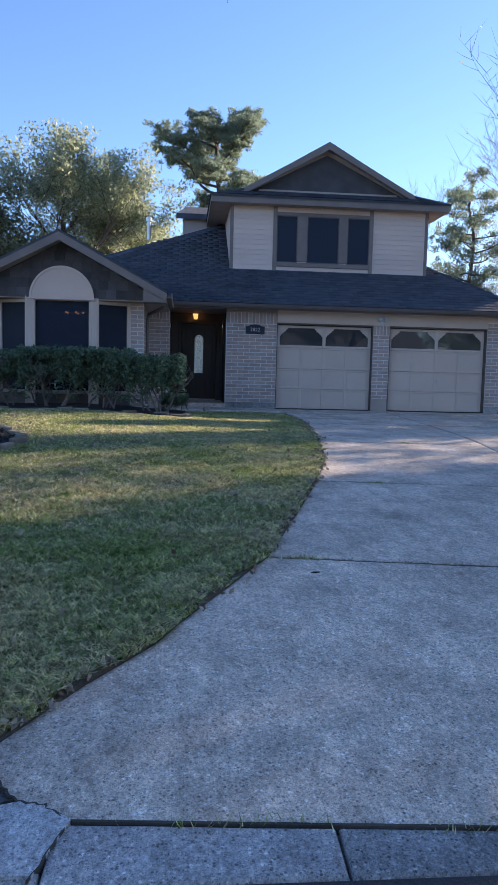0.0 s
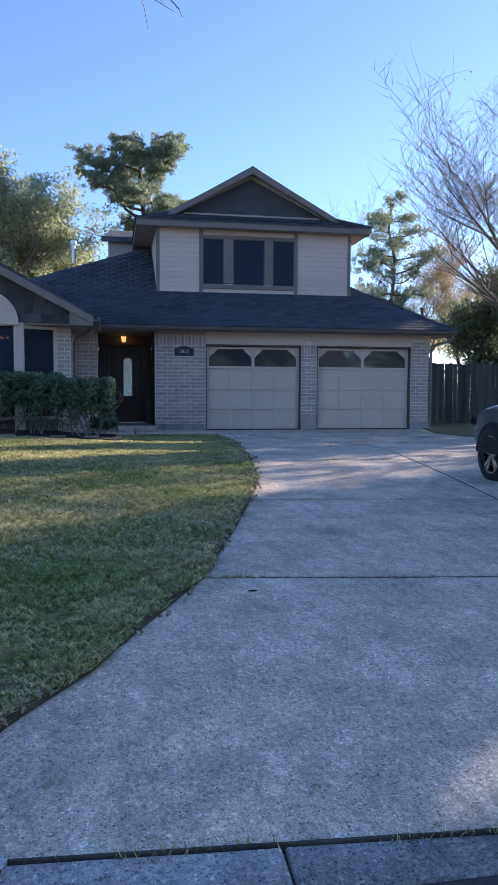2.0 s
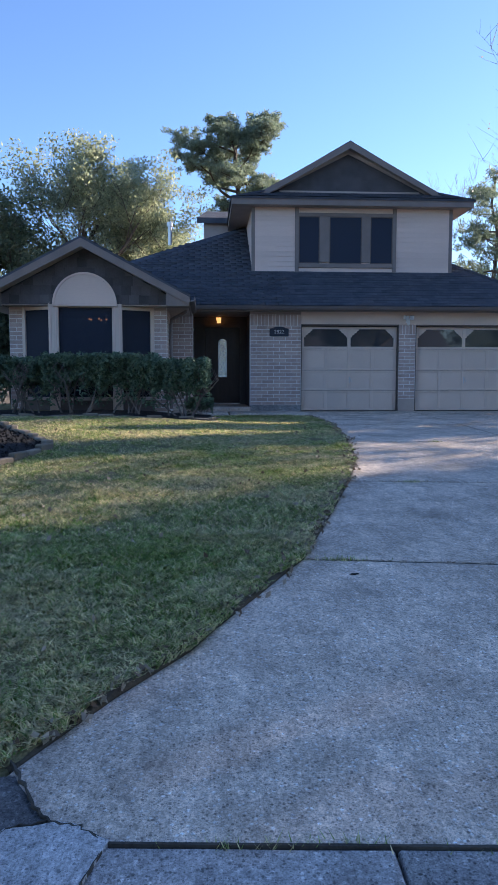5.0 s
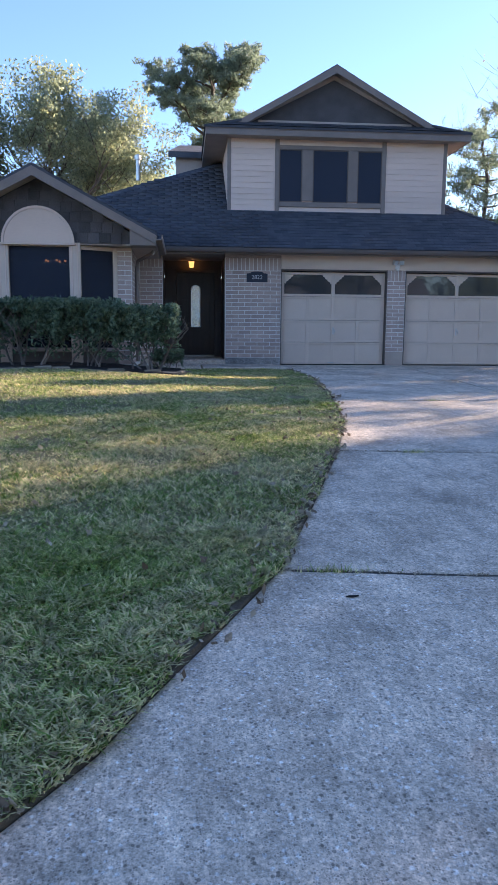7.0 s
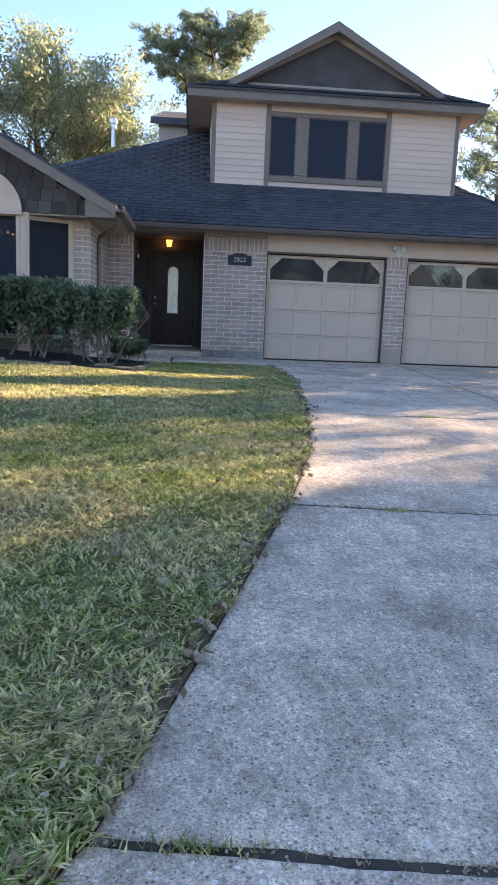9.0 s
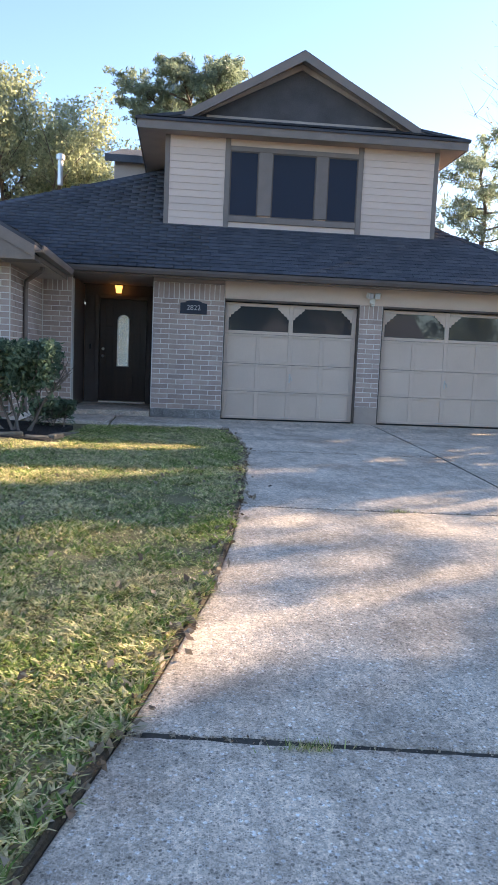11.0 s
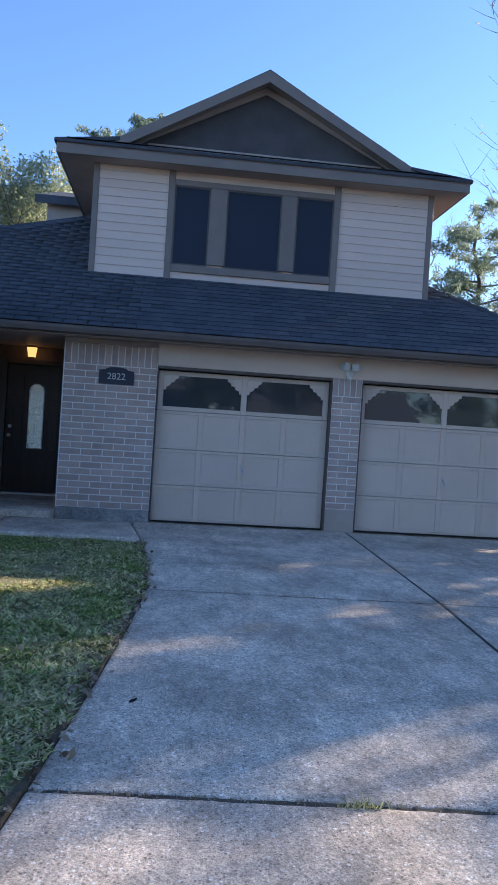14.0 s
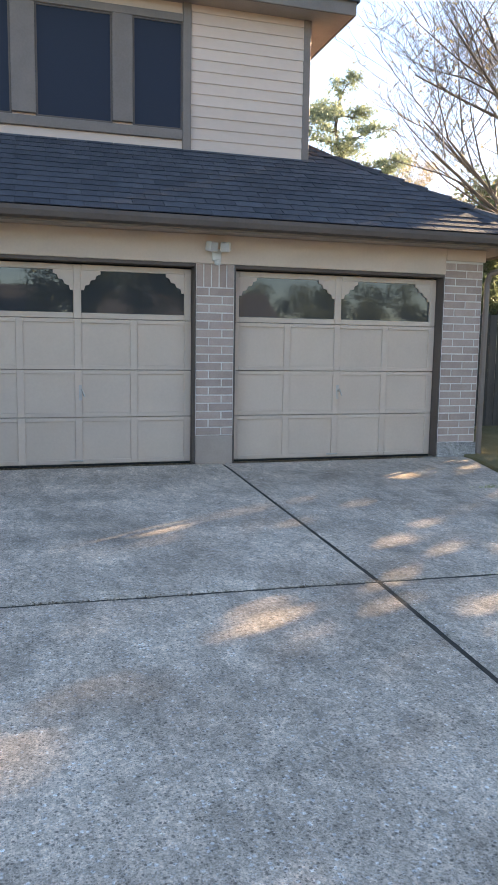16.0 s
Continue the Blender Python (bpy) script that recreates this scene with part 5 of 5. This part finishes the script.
woods("far_woods", -60, 70, 72, 84, 8.0, 26000, 41, M_OAK, "far belt of mixed woodland behind the houses")
woods("far_woods", 24, 60, 34, 60, 8.5, 16000, 42, M_RUST, "far rust and grey woodland past the fence")
woods("far_woods", -45, 45, -44, -34, 8.0, 24000, 44, M_DARKLEAF, "dark belt of trees beyond the houses across the street")
woods("far_woods", -60, -26, 0, 60, 9.0, 14000, 43, M_DARKLEAF, "far dark trees down the street")

# unseen conifers added at right, gapped to let sun bars onto drive and lawn
def shade_conifer(x, y, r, h, seed):
    rnd = seeded(seed)
    root = empty("shade_conifer", x, y, 0.2, "dense dark evergreen, unseen, added to shade drive and lawn", "tree", "row of conifers")
    bm = bmesh.new()
    tube(bm, (0, 0, -0.1), (0, 0, h * 0.92), 0.16, 0.03, 9)
    part("trunk", bm, M_BARK, root)
    g = np.random.default_rng(seed)
    n = int(1500 * r * h / 3)
    z = g.uniform(0.06, 1.0, n)
    a = g.random(n) * math.tau
    lump = 0.75 + 0.25 * np.sin(a * 3 + z * 17 + seed) * np.sin(z * 29 + seed)
    rr = r * np.clip(2.2 * (1 - z) ** 0.7, 0.05, 1.0) * lump * g.random(n) ** 0.4
    c = np.stack([rr * np.cos(a), rr * np.sin(a), z * h], 1)
    leaf_cloud("crown", c, n * 2, 0.12, 0.12, M_DARKLEAF, root, seed)


for k, (p, r, h) in enumerate(((-13.5, 1.2, 11.0), (-11.4, 1.45, 8.9), (-9.6, 1.1, 10.5), (-5.15, 1.35, 11.0), (-3.2, 2.2, 12.0), (0.2, 2.2, 12.0))):
    shade_conifer(17.0, (17.0 * sy - p) / sx, r, h, 90 + k)
# unseen oak added behind them, its sparse leaves break up the sun patches
oak(21.0, 20.6, 0.3, 11.5, 51, 5200, M_DARKLEAF, "thin-leaved oak, unseen, added to dapple the sun", 0.62, 0.13, 0.7)
# overhanging twigs of a street tree
root = empty("street_tree", 0, 0, 0, "leafless yard tree with twigs overhanging the lawn", "tree")
rnd = seeded(61)
segs, tips = limb_tree(rnd, (-9.5, 5.4, 0.1), 4.8, 0.16, 0.75, 3, (5, 5, 4), 0.2, first=0.6, shrink=0.5)
line = [Vector(p) for p in ((-9.4, 5.4, 4.4), (-6.5, 6.4, 6.2), (-3.6, 7.4, 6.6), (-1.8, 8.0, 6.25), (-0.4, 8.3, 5.85))]
for k, (a, b) in enumerate(zip(line, line[1:])):
    segs.append((a, b, 0.06 - 0.012 * k, 0.048 - 0.012 * k, 1))
for k in range(26):
    a = line[3].lerp(line[4], rnd.random())
    for step in range(4):
        b = a + Vector((rnd.uniform(-0.05, 0.28), rnd.uniform(-0.12, 0.12), rnd.uniform(-0.2, 0.02)))
        segs.append((a, b, 0.009 - 0.0016 * step, 0.0075 - 0.0016 * step, 3))
        a = b
segs_mesh("trunk", [s for s in segs if s[4] == 0], M_BARK, root)
segs_mesh("branchwork", [s for s in segs if s[4] > 0], M_TWIG, root)

# ---- hedge, beds and edging ----
def rooted(segs):
    """The segments that still hang together with the first one."""
    out = []
    for q in segs:
        for k in out:
            d = k[1] - k[0]
            f = min(1.0, max(0.0, (q[0] - k[0]).dot(d) / max(d.length_squared, 1e-9)))
            if (q[0] - k[0] - d * f).length < 0.004:
                out.append(q)
                break
        if not out:
            out.append(q)
    return out


def shrub(x, y, w, seed):
    z = lawn_z(x, y)
    rnd = seeded(seed)
    root = empty("hedge_shrub", x, y, z, "clipped evergreen hedge shrub with bare lower stems", "shrub", "hedge under the bay window")
    for k in range(7):
        sg, _ = limb_tree(rnd, (rnd.uniform(-0.3, 0.3), rnd.uniform(-0.12, 0.12), 0), 0.85, 0.02, 0.6, 2, (4, 3), 0.35, first=0.3, lean=(rnd.uniform(-0.7, 0.7), rnd.uniform(-0.3, 0.3)))
        segs_mesh("stem", rooted([q for q in sg if q[1].z < 1.08 and abs(q[1].x) < w * 0.7]), M_TWIG, root, lambda lv: (6, 4, 3, 3)[lv])
    g = np.random.default_rng(seed)
    n = 9500
    t = g.random(n) ** 0.6
    top = 1.1 + 0.05 * np.sin(x * 5 + g.random(n))
    px, py, pz = g.uniform(-w / 2, w / 2, n), g.uniform(-0.42, 0.42, n), 0.14 + (top - 0.14) * t
    keep = (g.random(n) < 0.22 + 0.78 * np.clip((pz - 0.35) / 0.45, 0, 1)) & (np.abs(py) < 0.28 + 0.14 * np.sin(px * 9) ** 2 + 0.05 * g.random(n))
    hole = np.array([noise.noise((a * 4 + x, b * 4, c * 4)) for a, b, c in zip(px, py, pz)])
    keep &= (hole > -0.22 + 0.3 * (pz < 0.68))
    c = np.stack([px, py, pz], 1)[keep]
    leaf_cloud("foliage", c, len(c) * 2, 0.04, 0.036, M_HEDGE, root, seed, 1.0, narrow=0.5)
    return root


for k in range(6):
    shrub(-6.2 + k * 0.97, 14.75, 1.2, 70 + k)
low = shrub(-0.95, 15.75, 1.0, 79)
low.scale = (0.55, 0.6, 0.36)
tagged(low, "small low dark shrub at the end of the hedge", "shrub")
bed_front = patch("mulch_bed_front", lambda y: -8.0, lambda y: -0.7, 14.05, 16.05, lambda x, y: lawn_z(x, min(y, 15)) + 0.02 + 0.015 * noise.noise((x * 9, y * 9, 0)), M_MULCH, None, 60, 24, 0.1)
tagged(bed_front, "dark mulch bed under the hedge", "planting bed", kind="structure")

bm = slab_box(-0.14, 0.14, -0.05, 0.05, -0.05, 0.1, bevel=0.015)
for v in bm.verts:
    v.co += Vector((0.006 * noise.noise(v.co * 9), 0.006 * noise.noise(v.co * 11), 0.006 * noise.noise(v.co * 7)))
me_block = bpy.data.meshes.new("edging_block")
bm.to_mesh(me_block)
bm.free()
me_block.materials.append(M_STONE)
rnd = seeded(5)


def edging(points, label, group):
    """Blocks set end to end along a line."""
    pts = [Vector(p) for p in points]
    for a, b in zip(pts, pts[1:]):
        n = max(1, round((b - a).length / 0.295))
        for k in range(n):
            p = a.lerp(b, (k + 0.5) / n)
            ob = new("edging_block", me_block)
            ob.location = (p.x + rnd.uniform(-0.012, 0.012), p.y + rnd.uniform(-0.012, 0.012), lawn_z(p.x, p.y) - (0.05 if p.y > 13.5 else 0.0) + rnd.uniform(-0.03, 0.03))
            ob.rotation_euler = (rnd.uniform(-0.06, 0.06), rnd.uniform(-0.05, 0.05), math.atan2(b.y - a.y, b.x - a.x) + rnd.uniform(-0.1, 0.1))
            tagged(ob, label, "edging block", group)


edging([(-7.0, 13.95), (-4.2, 13.9), (-2.2, 13.95), (-0.75, 14.3), (-0.55, 15.2)], "low tan stone block edging the hedge bed", "hedge bed edging")
BED = [(-5.6, 6.6), (-4.4, 7.1), (-3.35, 7.9), (-2.95, 9.1), (-2.8, 9.75), (-3.1, 10.3), (-3.9, 11.6), (-5.2, 12.6)]
edging(BED, "tan stone block edging the round mulch bed", "round bed edging")


def bed_right(y):
    return float(np.interp(y, [p[1] for p in BED], [p[0] for p in BED])) - 0.05


mound = patch("mulch_bed_round", lambda y: -9.0, bed_right, 6.65, 12.55, lambda x, y: lawn_z(x, y) + 0.06 + 0.16 * soft(0, 1.6, bed_right(y) - x) + 0.025 * noise.noise((x * 8, y * 8, 1)), M_MULCH, None, 70, 60, 0.12)
tagged(mound, "mounded dark bark mulch bed", "planting bed", kind="structure")
g = np.random.default_rng(9)
pts = [(x, y, lawn_z(x, y) + 0.08 + 0.16 * soft(0, 1.6, bed_right(y) - x)) for x, y in zip(g.uniform(-7, -2.9, 9000), g.uniform(6.7, 12.4, 9000)) if x < bed_right(y) - 0.03]
chips = leaf_cloud("bark_chips", pts, 9000, 0.01, 0.024, M_MULCH, None, 10, 0.4)
tagged(chips, "loose dark bark chips", "mulch", kind="stuff")

# ---- grass ----
def grass(name, n, y0, y1, reach, h, seed, dens=1.0):
    g = np.random.default_rng(seed)
    ys = y0 + (y1 - y0) * g.random(n)
    e = np.interp(ys, EY, EX)
    xs = e - reach * g.random(n) - 0.005 + 0.03 * np.sin(ys * 9 + 2 * np.sin(ys * 4.3))
    keep = ~((xs < np.interp(ys, [p[1] for p in BED], [p[0] for p in BED])) & (ys > 6.6) & (ys < 12.6))
    keep &= ~((ys > 13.95) & (xs < -0.6)) & ~((ys > 16.85))
    xs, ys = xs[keep], ys[keep]
    k = len(xs)
    far = np.clip((np.interp(ys, EY, EX) - xs - 0.2) / 4.3, 0, 1)
    far = far * far * (3 - 2 * far)
    dip = np.clip((ys - 14.6) / 2.0, 0, 1)
    far = far * (1 - dip * dip * (3 - 2 * dip) * (xs > -1.8))
    up = np.clip((ys - 7.5) / 6.0, 0, 1)
    zz = np.interp(ys, GY, GZ) + 0.015 + 0.2 * far * up * up * (3 - 2 * up) - 0.005
    clump = 0.55 + 0.45 * np.sin(xs * 7.1 + 2.0 * np.sin(ys * 3.3)) * np.sin(ys * 6.3 + 1.5 * np.sin(xs * 4.1))
    hh = h * 0.6 * g.uniform(0.4, 1.35, k) * (0.45 + 0.8 * clump)
    ang = g.random(k) * math.tau
    lean = g.uniform(0.6, 2.6, k) * hh
    wd = g.uniform(0.0022, 0.0048, k) * (1 + ys / 10)
    dx, dy = np.cos(ang), np.sin(ang)
    b = np.stack([xs, ys, zz], 1)
    side = np.stack([-dy, dx, np.zeros(k)], 1) * wd[:, None]
    mid = b + np.stack([dx * lean * 0.35, dy * lean * 0.35, hh * 0.62], 1)
    tip = b + np.stack([dx * lean, dy * lean, hh * 0.95], 1)
    V = np.stack([b - side, b + side, mid + side * 0.8, mid - side * 0.8, tip], 1).reshape(-1, 3)
    o = (np.arange(k) * 5)[:, None]
    F = np.concatenate([o + [0, 1, 2], o + [0, 2, 3], o + [3, 2, 4]])
    ob = raw_mesh(name, V, F, M_BLADE)
    return tagged(ob, "half-dormant green and straw lawn grass blades", "grass", kind="stuff")


grass("grass", 110000, 2.68, 5.5, 3.2, 0.06, 81)
grass("grass", 130000, 5.2, 9.5, 5.5, 0.055, 82)
grass("grass", 120000, 9.3, 16.9, 8.0, 0.05, 83)
grass("grass", 80000, 7.5, 16.9, 2.4, 0.055, 88)
# ragged fringe and dead leaves along the drive's edge
g = np.random.default_rng(84)
ys = g.uniform(2.8, 17.0, 800)
pts = [(edge_x(y) + g.normal(-0.03, 0.05), y, zg(y) + 0.03) for y in ys]
tagged(leaf_cloud("leaf_litter", pts, 900, 0.01, 0.026, M_LITTER, None, 85, 0.3, narrow=0.55), "brown fallen leaves along the lawn edge", "leaf litter", kind="stuff")
g = np.random.default_rng(86)
pts = [(x, y, lawn_z(x, y) + 0.04) for x, y in zip(g.uniform(-6, 1.2, 900), g.uniform(3, 13.5, 900)) if x < edge_x(y) - 0.1]
tagged(leaf_cloud("lawn_leaf_litter", pts, 500, 0.02, 0.025, M_LITTER, None, 87, 0.3, narrow=0.55), "scattered pale fallen leaves on the lawn", "leaf litter", kind="stuff")


# the bare soil line along the drive's edge, and crumbs in the joints
edge_strip = patch("edge_soil", lambda y: edge_x(y) - 0.03 - 0.012 * math.sin(y * 7) - 0.02 * noise.noise((y * 3, 0, 5)), lambda y: edge_x(y) + 0.012, 2.72, 16.8, lambda x, y: lawn_z(x, y) + 0.001 + 0.01 * noise.noise((x * 30, y * 30, 2)), M_SOIL, None, 6, 260, 0.05, 0.002)
tagged(edge_strip, "narrow line of bare soil between lawn and concrete", "soil", kind="structure")
g = np.random.default_rng(89)
pts = []
for a0, a1, a2 in JOINTS[1:5]:
    for u in g.random(150):
        x = edge_x(a0) + (mid_x(a1) - edge_x(a0)) * u
        pts.append((x, a0 + (a1 - a0) * u + g.normal(0, 0.011), zg(a0 + (a1 - a0) * u) + 0.001))
tagged(leaf_cloud("joint_debris", pts, 1500, 0.012, 0.007, M_LITTER, None, 90, 0.2, narrow=0.6), "brown crumbs and leaf bits in the driveway joints", "debris", kind="stuff")


# weeds in the joints and single leaves on the slabs
def tuft(x, y, w, n, seed):
    g = np.random.default_rng(seed)
    root = empty("weed_tuft", x, y, zg(y), "small green weed tuft growing in a driveway joint", "weed", "joint weeds")
    V, F = [], []
    for k in range(n):
        a, px = g.random() * math.tau, g.normal(0, w)
        h = g.uniform(0.02, 0.05)
        q = np.array([px, g.normal(0, 0.012), -0.005])
        t = q + np.array([math.cos(a) * h * 0.8, math.sin(a) * h * 0.8, h])
        s2 = np.array([-math.sin(a), math.cos(a), 0]) * 0.003
        V += [q - s2, q + s2, t]
        F.append((3 * k, 3 * k + 1, 3 * k + 2))
    tagged(raw_mesh("blades", V, F, M_BLADE, root), kind="stuff")


tuft(1.25, 7.53, 0.07, 90, 1)
tuft(2.6, 11.12, 0.05, 70, 2)
tuft(0.05, 4.93, 0.1, 90, 3)
tuft(5.1, 14.55, 0.06, 70, 4)
tuft(-0.6, 2.3, 0.16, 70, 5)
tuft(0.35, 2.24, 0.3, 60, 7)
tuft(6.6, 16.9, 0.12, 120, 6)
bm = bmesh.new()
prism(bm, [(-0.045, 0), (-0.01, 0.014), (0.04, 0.004), (0.045, -0.004), (0, -0.012)], "z", 0.0, 0.008)
me_leaf = bpy.data.meshes.new("dead_leaf")
bm.to_mesh(me_leaf)
bm.free()
me_leaf.materials.append(M_MULCH)
for x, y, a in ((0.07, 4.62, 0.2), (1.66, 12.15, 0.9)):
    ob = new("dead_leaf", me_leaf)
    ob.location, ob.rotation_euler, ob.scale = (x, y, zg(y) + 0.004), (0, 0, a), (0.7, 0.7, 0.7)
    tagged(ob, "curled dark dead leaf on the concrete", "leaf", "leaves on the drive")

# ---- parked car, nose to the garage ----
car = new("parked_car")
tagged(car, "grey crossover car parked on the driveway facing the garage", "car")
car.matrix_basis = pose(4.82, 7.25, zg(7.3) - 0.01, 0.9, 0, 0)
HALF = 0.92
# stations from tail to nose: y, half width, belt height, roof height, roof half width, floor height
ST = [(-2.25, 0.7, 0.8, 0.85, 0.5, 0.45), (-2.18, 0.84, 0.98, 1.02, 0.62, 0.36), (-2.0, 0.9, 1.02, 1.42, 0.6, 0.3), (-1.7, 0.92, 1.02, 1.58, 0.62, 0.26), (-0.9, 0.925, 1.0, 1.66, 0.64, 0.24),
      (0.0, 0.925, 0.98, 1.64, 0.64, 0.24), (0.55, 0.92, 0.98, 1.5, 0.62, 0.24), (1.0, 0.92, 0.98, 1.1, 0.72, 0.24), (1.25, 0.92, 0.97, 1.04, 0.74, 0.24), (1.8, 0.9, 0.92, 0.98, 0.7, 0.26), (2.15, 0.82, 0.82, 0.88, 0.6, 0.3), (2.3, 0.66, 0.66, 0.72, 0.45, 0.38)]
V, F = [], []
for y, hw, belt, top, rw, fl in ST:
    ring = [(hw * 0.86, fl), (hw, fl + 0.16), (hw * 1.0, (fl + belt) / 2), (hw * 0.985, belt - 0.06), (hw * 0.95, belt), ((hw * 0.95 + rw) / 2, (belt + top) / 2 + 0.01), (rw, top - 0.03), (rw * 0.75, top)]
    ring = ring + [(-x, z) for x, z in ring[::-1]]
    V += [(x, y, z) for x, z in ring]
n = 16
for j in range(len(ST) - 1):
    for k in range(n):
        F.append((j * n + k, j * n + (k + 1) % n, (j + 1) * n + (k + 1) % n, (j + 1) * n + k))
bm = bmesh.new()
vs = [bm.verts.new(v) for v in V]
for q in F:
    bm.faces.new([vs[k] for k in q])
bm.faces.new(vs[:n])
bm.faces.new(vs[-n:][::-1])
bmesh.ops.recalc_face_normals(bm, faces=bm.faces)
body = part("body", bm, M_CAR, car, smooth=True)
sub = body.modifiers.new("smooth", "SUBSURF")
sub.levels = sub.render_levels = 2
for sgn in (-1, 1):
    for a, b, c, d in ((-1.62, -0.98, 1.08, 1.48), (-0.9, -0.02, 1.07, 1.52), (0.05, 0.62, 1.07, 1.4)):
        bm = bmesh.new()
        lean = 0.24
        q = [(0.925, a, c), (0.925, b, c), (0.76, b - (0.12 if b > 0.5 else 0), d), (0.76, a + (0.1 if a < -1.5 else 0), d)]
        lo2 = [bm.verts.new((sgn * x, y, z)) for x, y, z in q]
        hi2 = [bm.verts.new((sgn * (x + 0.012), y, z + 0.004)) for x, y, z in q]
        bm.faces.new(lo2)
        bm.faces.new(hi2[::-1])
        for k in range(4):
            bm.faces.new((lo2[k], hi2[k], hi2[(k + 1) % 4], lo2[(k + 1) % 4]))
        bmesh.ops.recalc_face_normals(bm, faces=bm.faces)
        part("side_window", bm, M_CARGLASS, car)
    for y in (0.0, -0.95):
        part("door_handle", slab_box(sgn * 0.93 - 0.02, sgn * 0.93 + 0.02, y - 0.24, y - 0.06, 0.9, 0.93, bevel=0.008), M_METAL, car)
    part("fender_vent", slab_box(sgn * 0.92 - 0.012, sgn * 0.92 + 0.014, 0.88, 1.06, 0.86, 0.895, bevel=0.005), M_METAL, car, "chrome fender vent strip")
    mir = part("mirror", slab_box(sgn * 1.03 - 0.1, sgn * 1.03 + 0.1, 0.52, 0.66, 1.02, 1.2, bevel=0.04), M_CAR, car)
    part("mirror_glass", slab_box(sgn * 1.03 - 0.08, sgn * 1.03 + 0.08, 0.512, 0.518, 1.04, 1.18, bevel=0), M_METAL, mir)
    part("head_lamp", slab_box(sgn * 0.68 - 0.16, sgn * 0.68 + 0.16, 2.02, 2.2, 0.66, 0.8, bevel=0.04), M_CARGLASS, car)
    part("tail_lamp", slab_box(sgn * 0.78 - 0.1, sgn * 0.78 + 0.1, -2.21, -2.1, 0.82, 0.98, bevel=0.03), M_CARGLASS, car)
for sgn in (-1, 1):
    for y in (-1.36, 1.42):
        arch_bm = bmesh.new()
        prism(arch_bm, [(y + 0.4 * math.cos(k * math.pi / 16), 0.36 + 0.4 * math.sin(k * math.pi / 16)) for k in range(17)], "x", sgn * 0.55, sgn * 0.932)
        part("wheel_arch", arch_bm, M_TYRE, car)
        wheel = new("wheel")
        wheel.parent = car
        wheel.location = (sgn * 0.84, y, 0.355)
        V, F = [], []
        prof = [(0.1, 0.24), (0.11, 0.3), (0.1, 0.335), (0.06, 0.352), (-0.06, 0.352), (-0.1, 0.335), (-0.11, 0.24)]
        N = 40
        for k in range(N):
            c, s2 = math.cos(k * math.tau / N), math.sin(k * math.tau / N)
            V += [(w, r * c, r * s2) for w, r in prof]
        L = len(prof)
        for k in range(N):
            for i in range(L - 1):
                F.append((k * L + i, k * L + i + 1, ((k + 1) % N) * L + i + 1, ((k + 1) % N) * L + i))
        raw_mesh("tyre", V, F, M_TYRE, wheel, smooth=True)
        bm = bmesh.new()
        tube(bm, (sgn * 0.05, 0, 0), (sgn * 0.08, 0, 0), 0.06, 0.05, 16)
        for k in range(5):
            for o in (-0.16, 0.16):
                a = k * math.tau / 5 + o
                box(bm, -0.012, 0.012, -0.018, 0.018, 0.04, 0.24, m=pose(sgn * 0.075, 0, 0, 0, 0, 0) @ Matrix.Rotation(a, 4, "X"))
        for k in range(32):
            a = k * math.tau / 32
            box(bm, -0.02, 0.02, -0.025, 0.025, 0.225, 0.243, m=pose(sgn * 0.08, 0, 0) @ Matrix.Rotation(a, 4, "X"))
        part("rim", bm, M_METAL, wheel, "silver ten-spoke alloy rim")
        bm = bmesh.new()
        tube(bm, (sgn * -0.02, 0, 0), (sgn * 0.02, 0, 0), 0.2, 0.2, 24)
        part("brake_disc", bm, M_BLACK, wheel)

# ---- bricks, laid last ----
lay_bricks(w_panel, 0.28, 1.53, WY, 0.645, 2.86, 0.22, seed=1)
lay_bricks(w_pillar, 3.97, 4.39, WY, 0.8, 2.63, 0.2, seed=2)
lay_bricks(w_right, 6.935, 7.44, WY, 0.66, 2.8, 0.0, seed=3)
lay_bricks(w_left, -1.62, -1.125, WY, 0.6, 2.86, 0.22, seed=4)
lay_bricks(bpy.data.objects["wall_bay_right"], -1.9, -1.632, 16.13, 0.6, 2.82, seed=5)
lay_bricks(bpy.data.objects["wall_bay_left"], -4.888, -4.62, 16.13, 0.6, 2.82, seed=6)
lay_bricks(w_wing, 16.16, 18.6, -1.63, 0.6, 2.82, axis="y", seed=7)
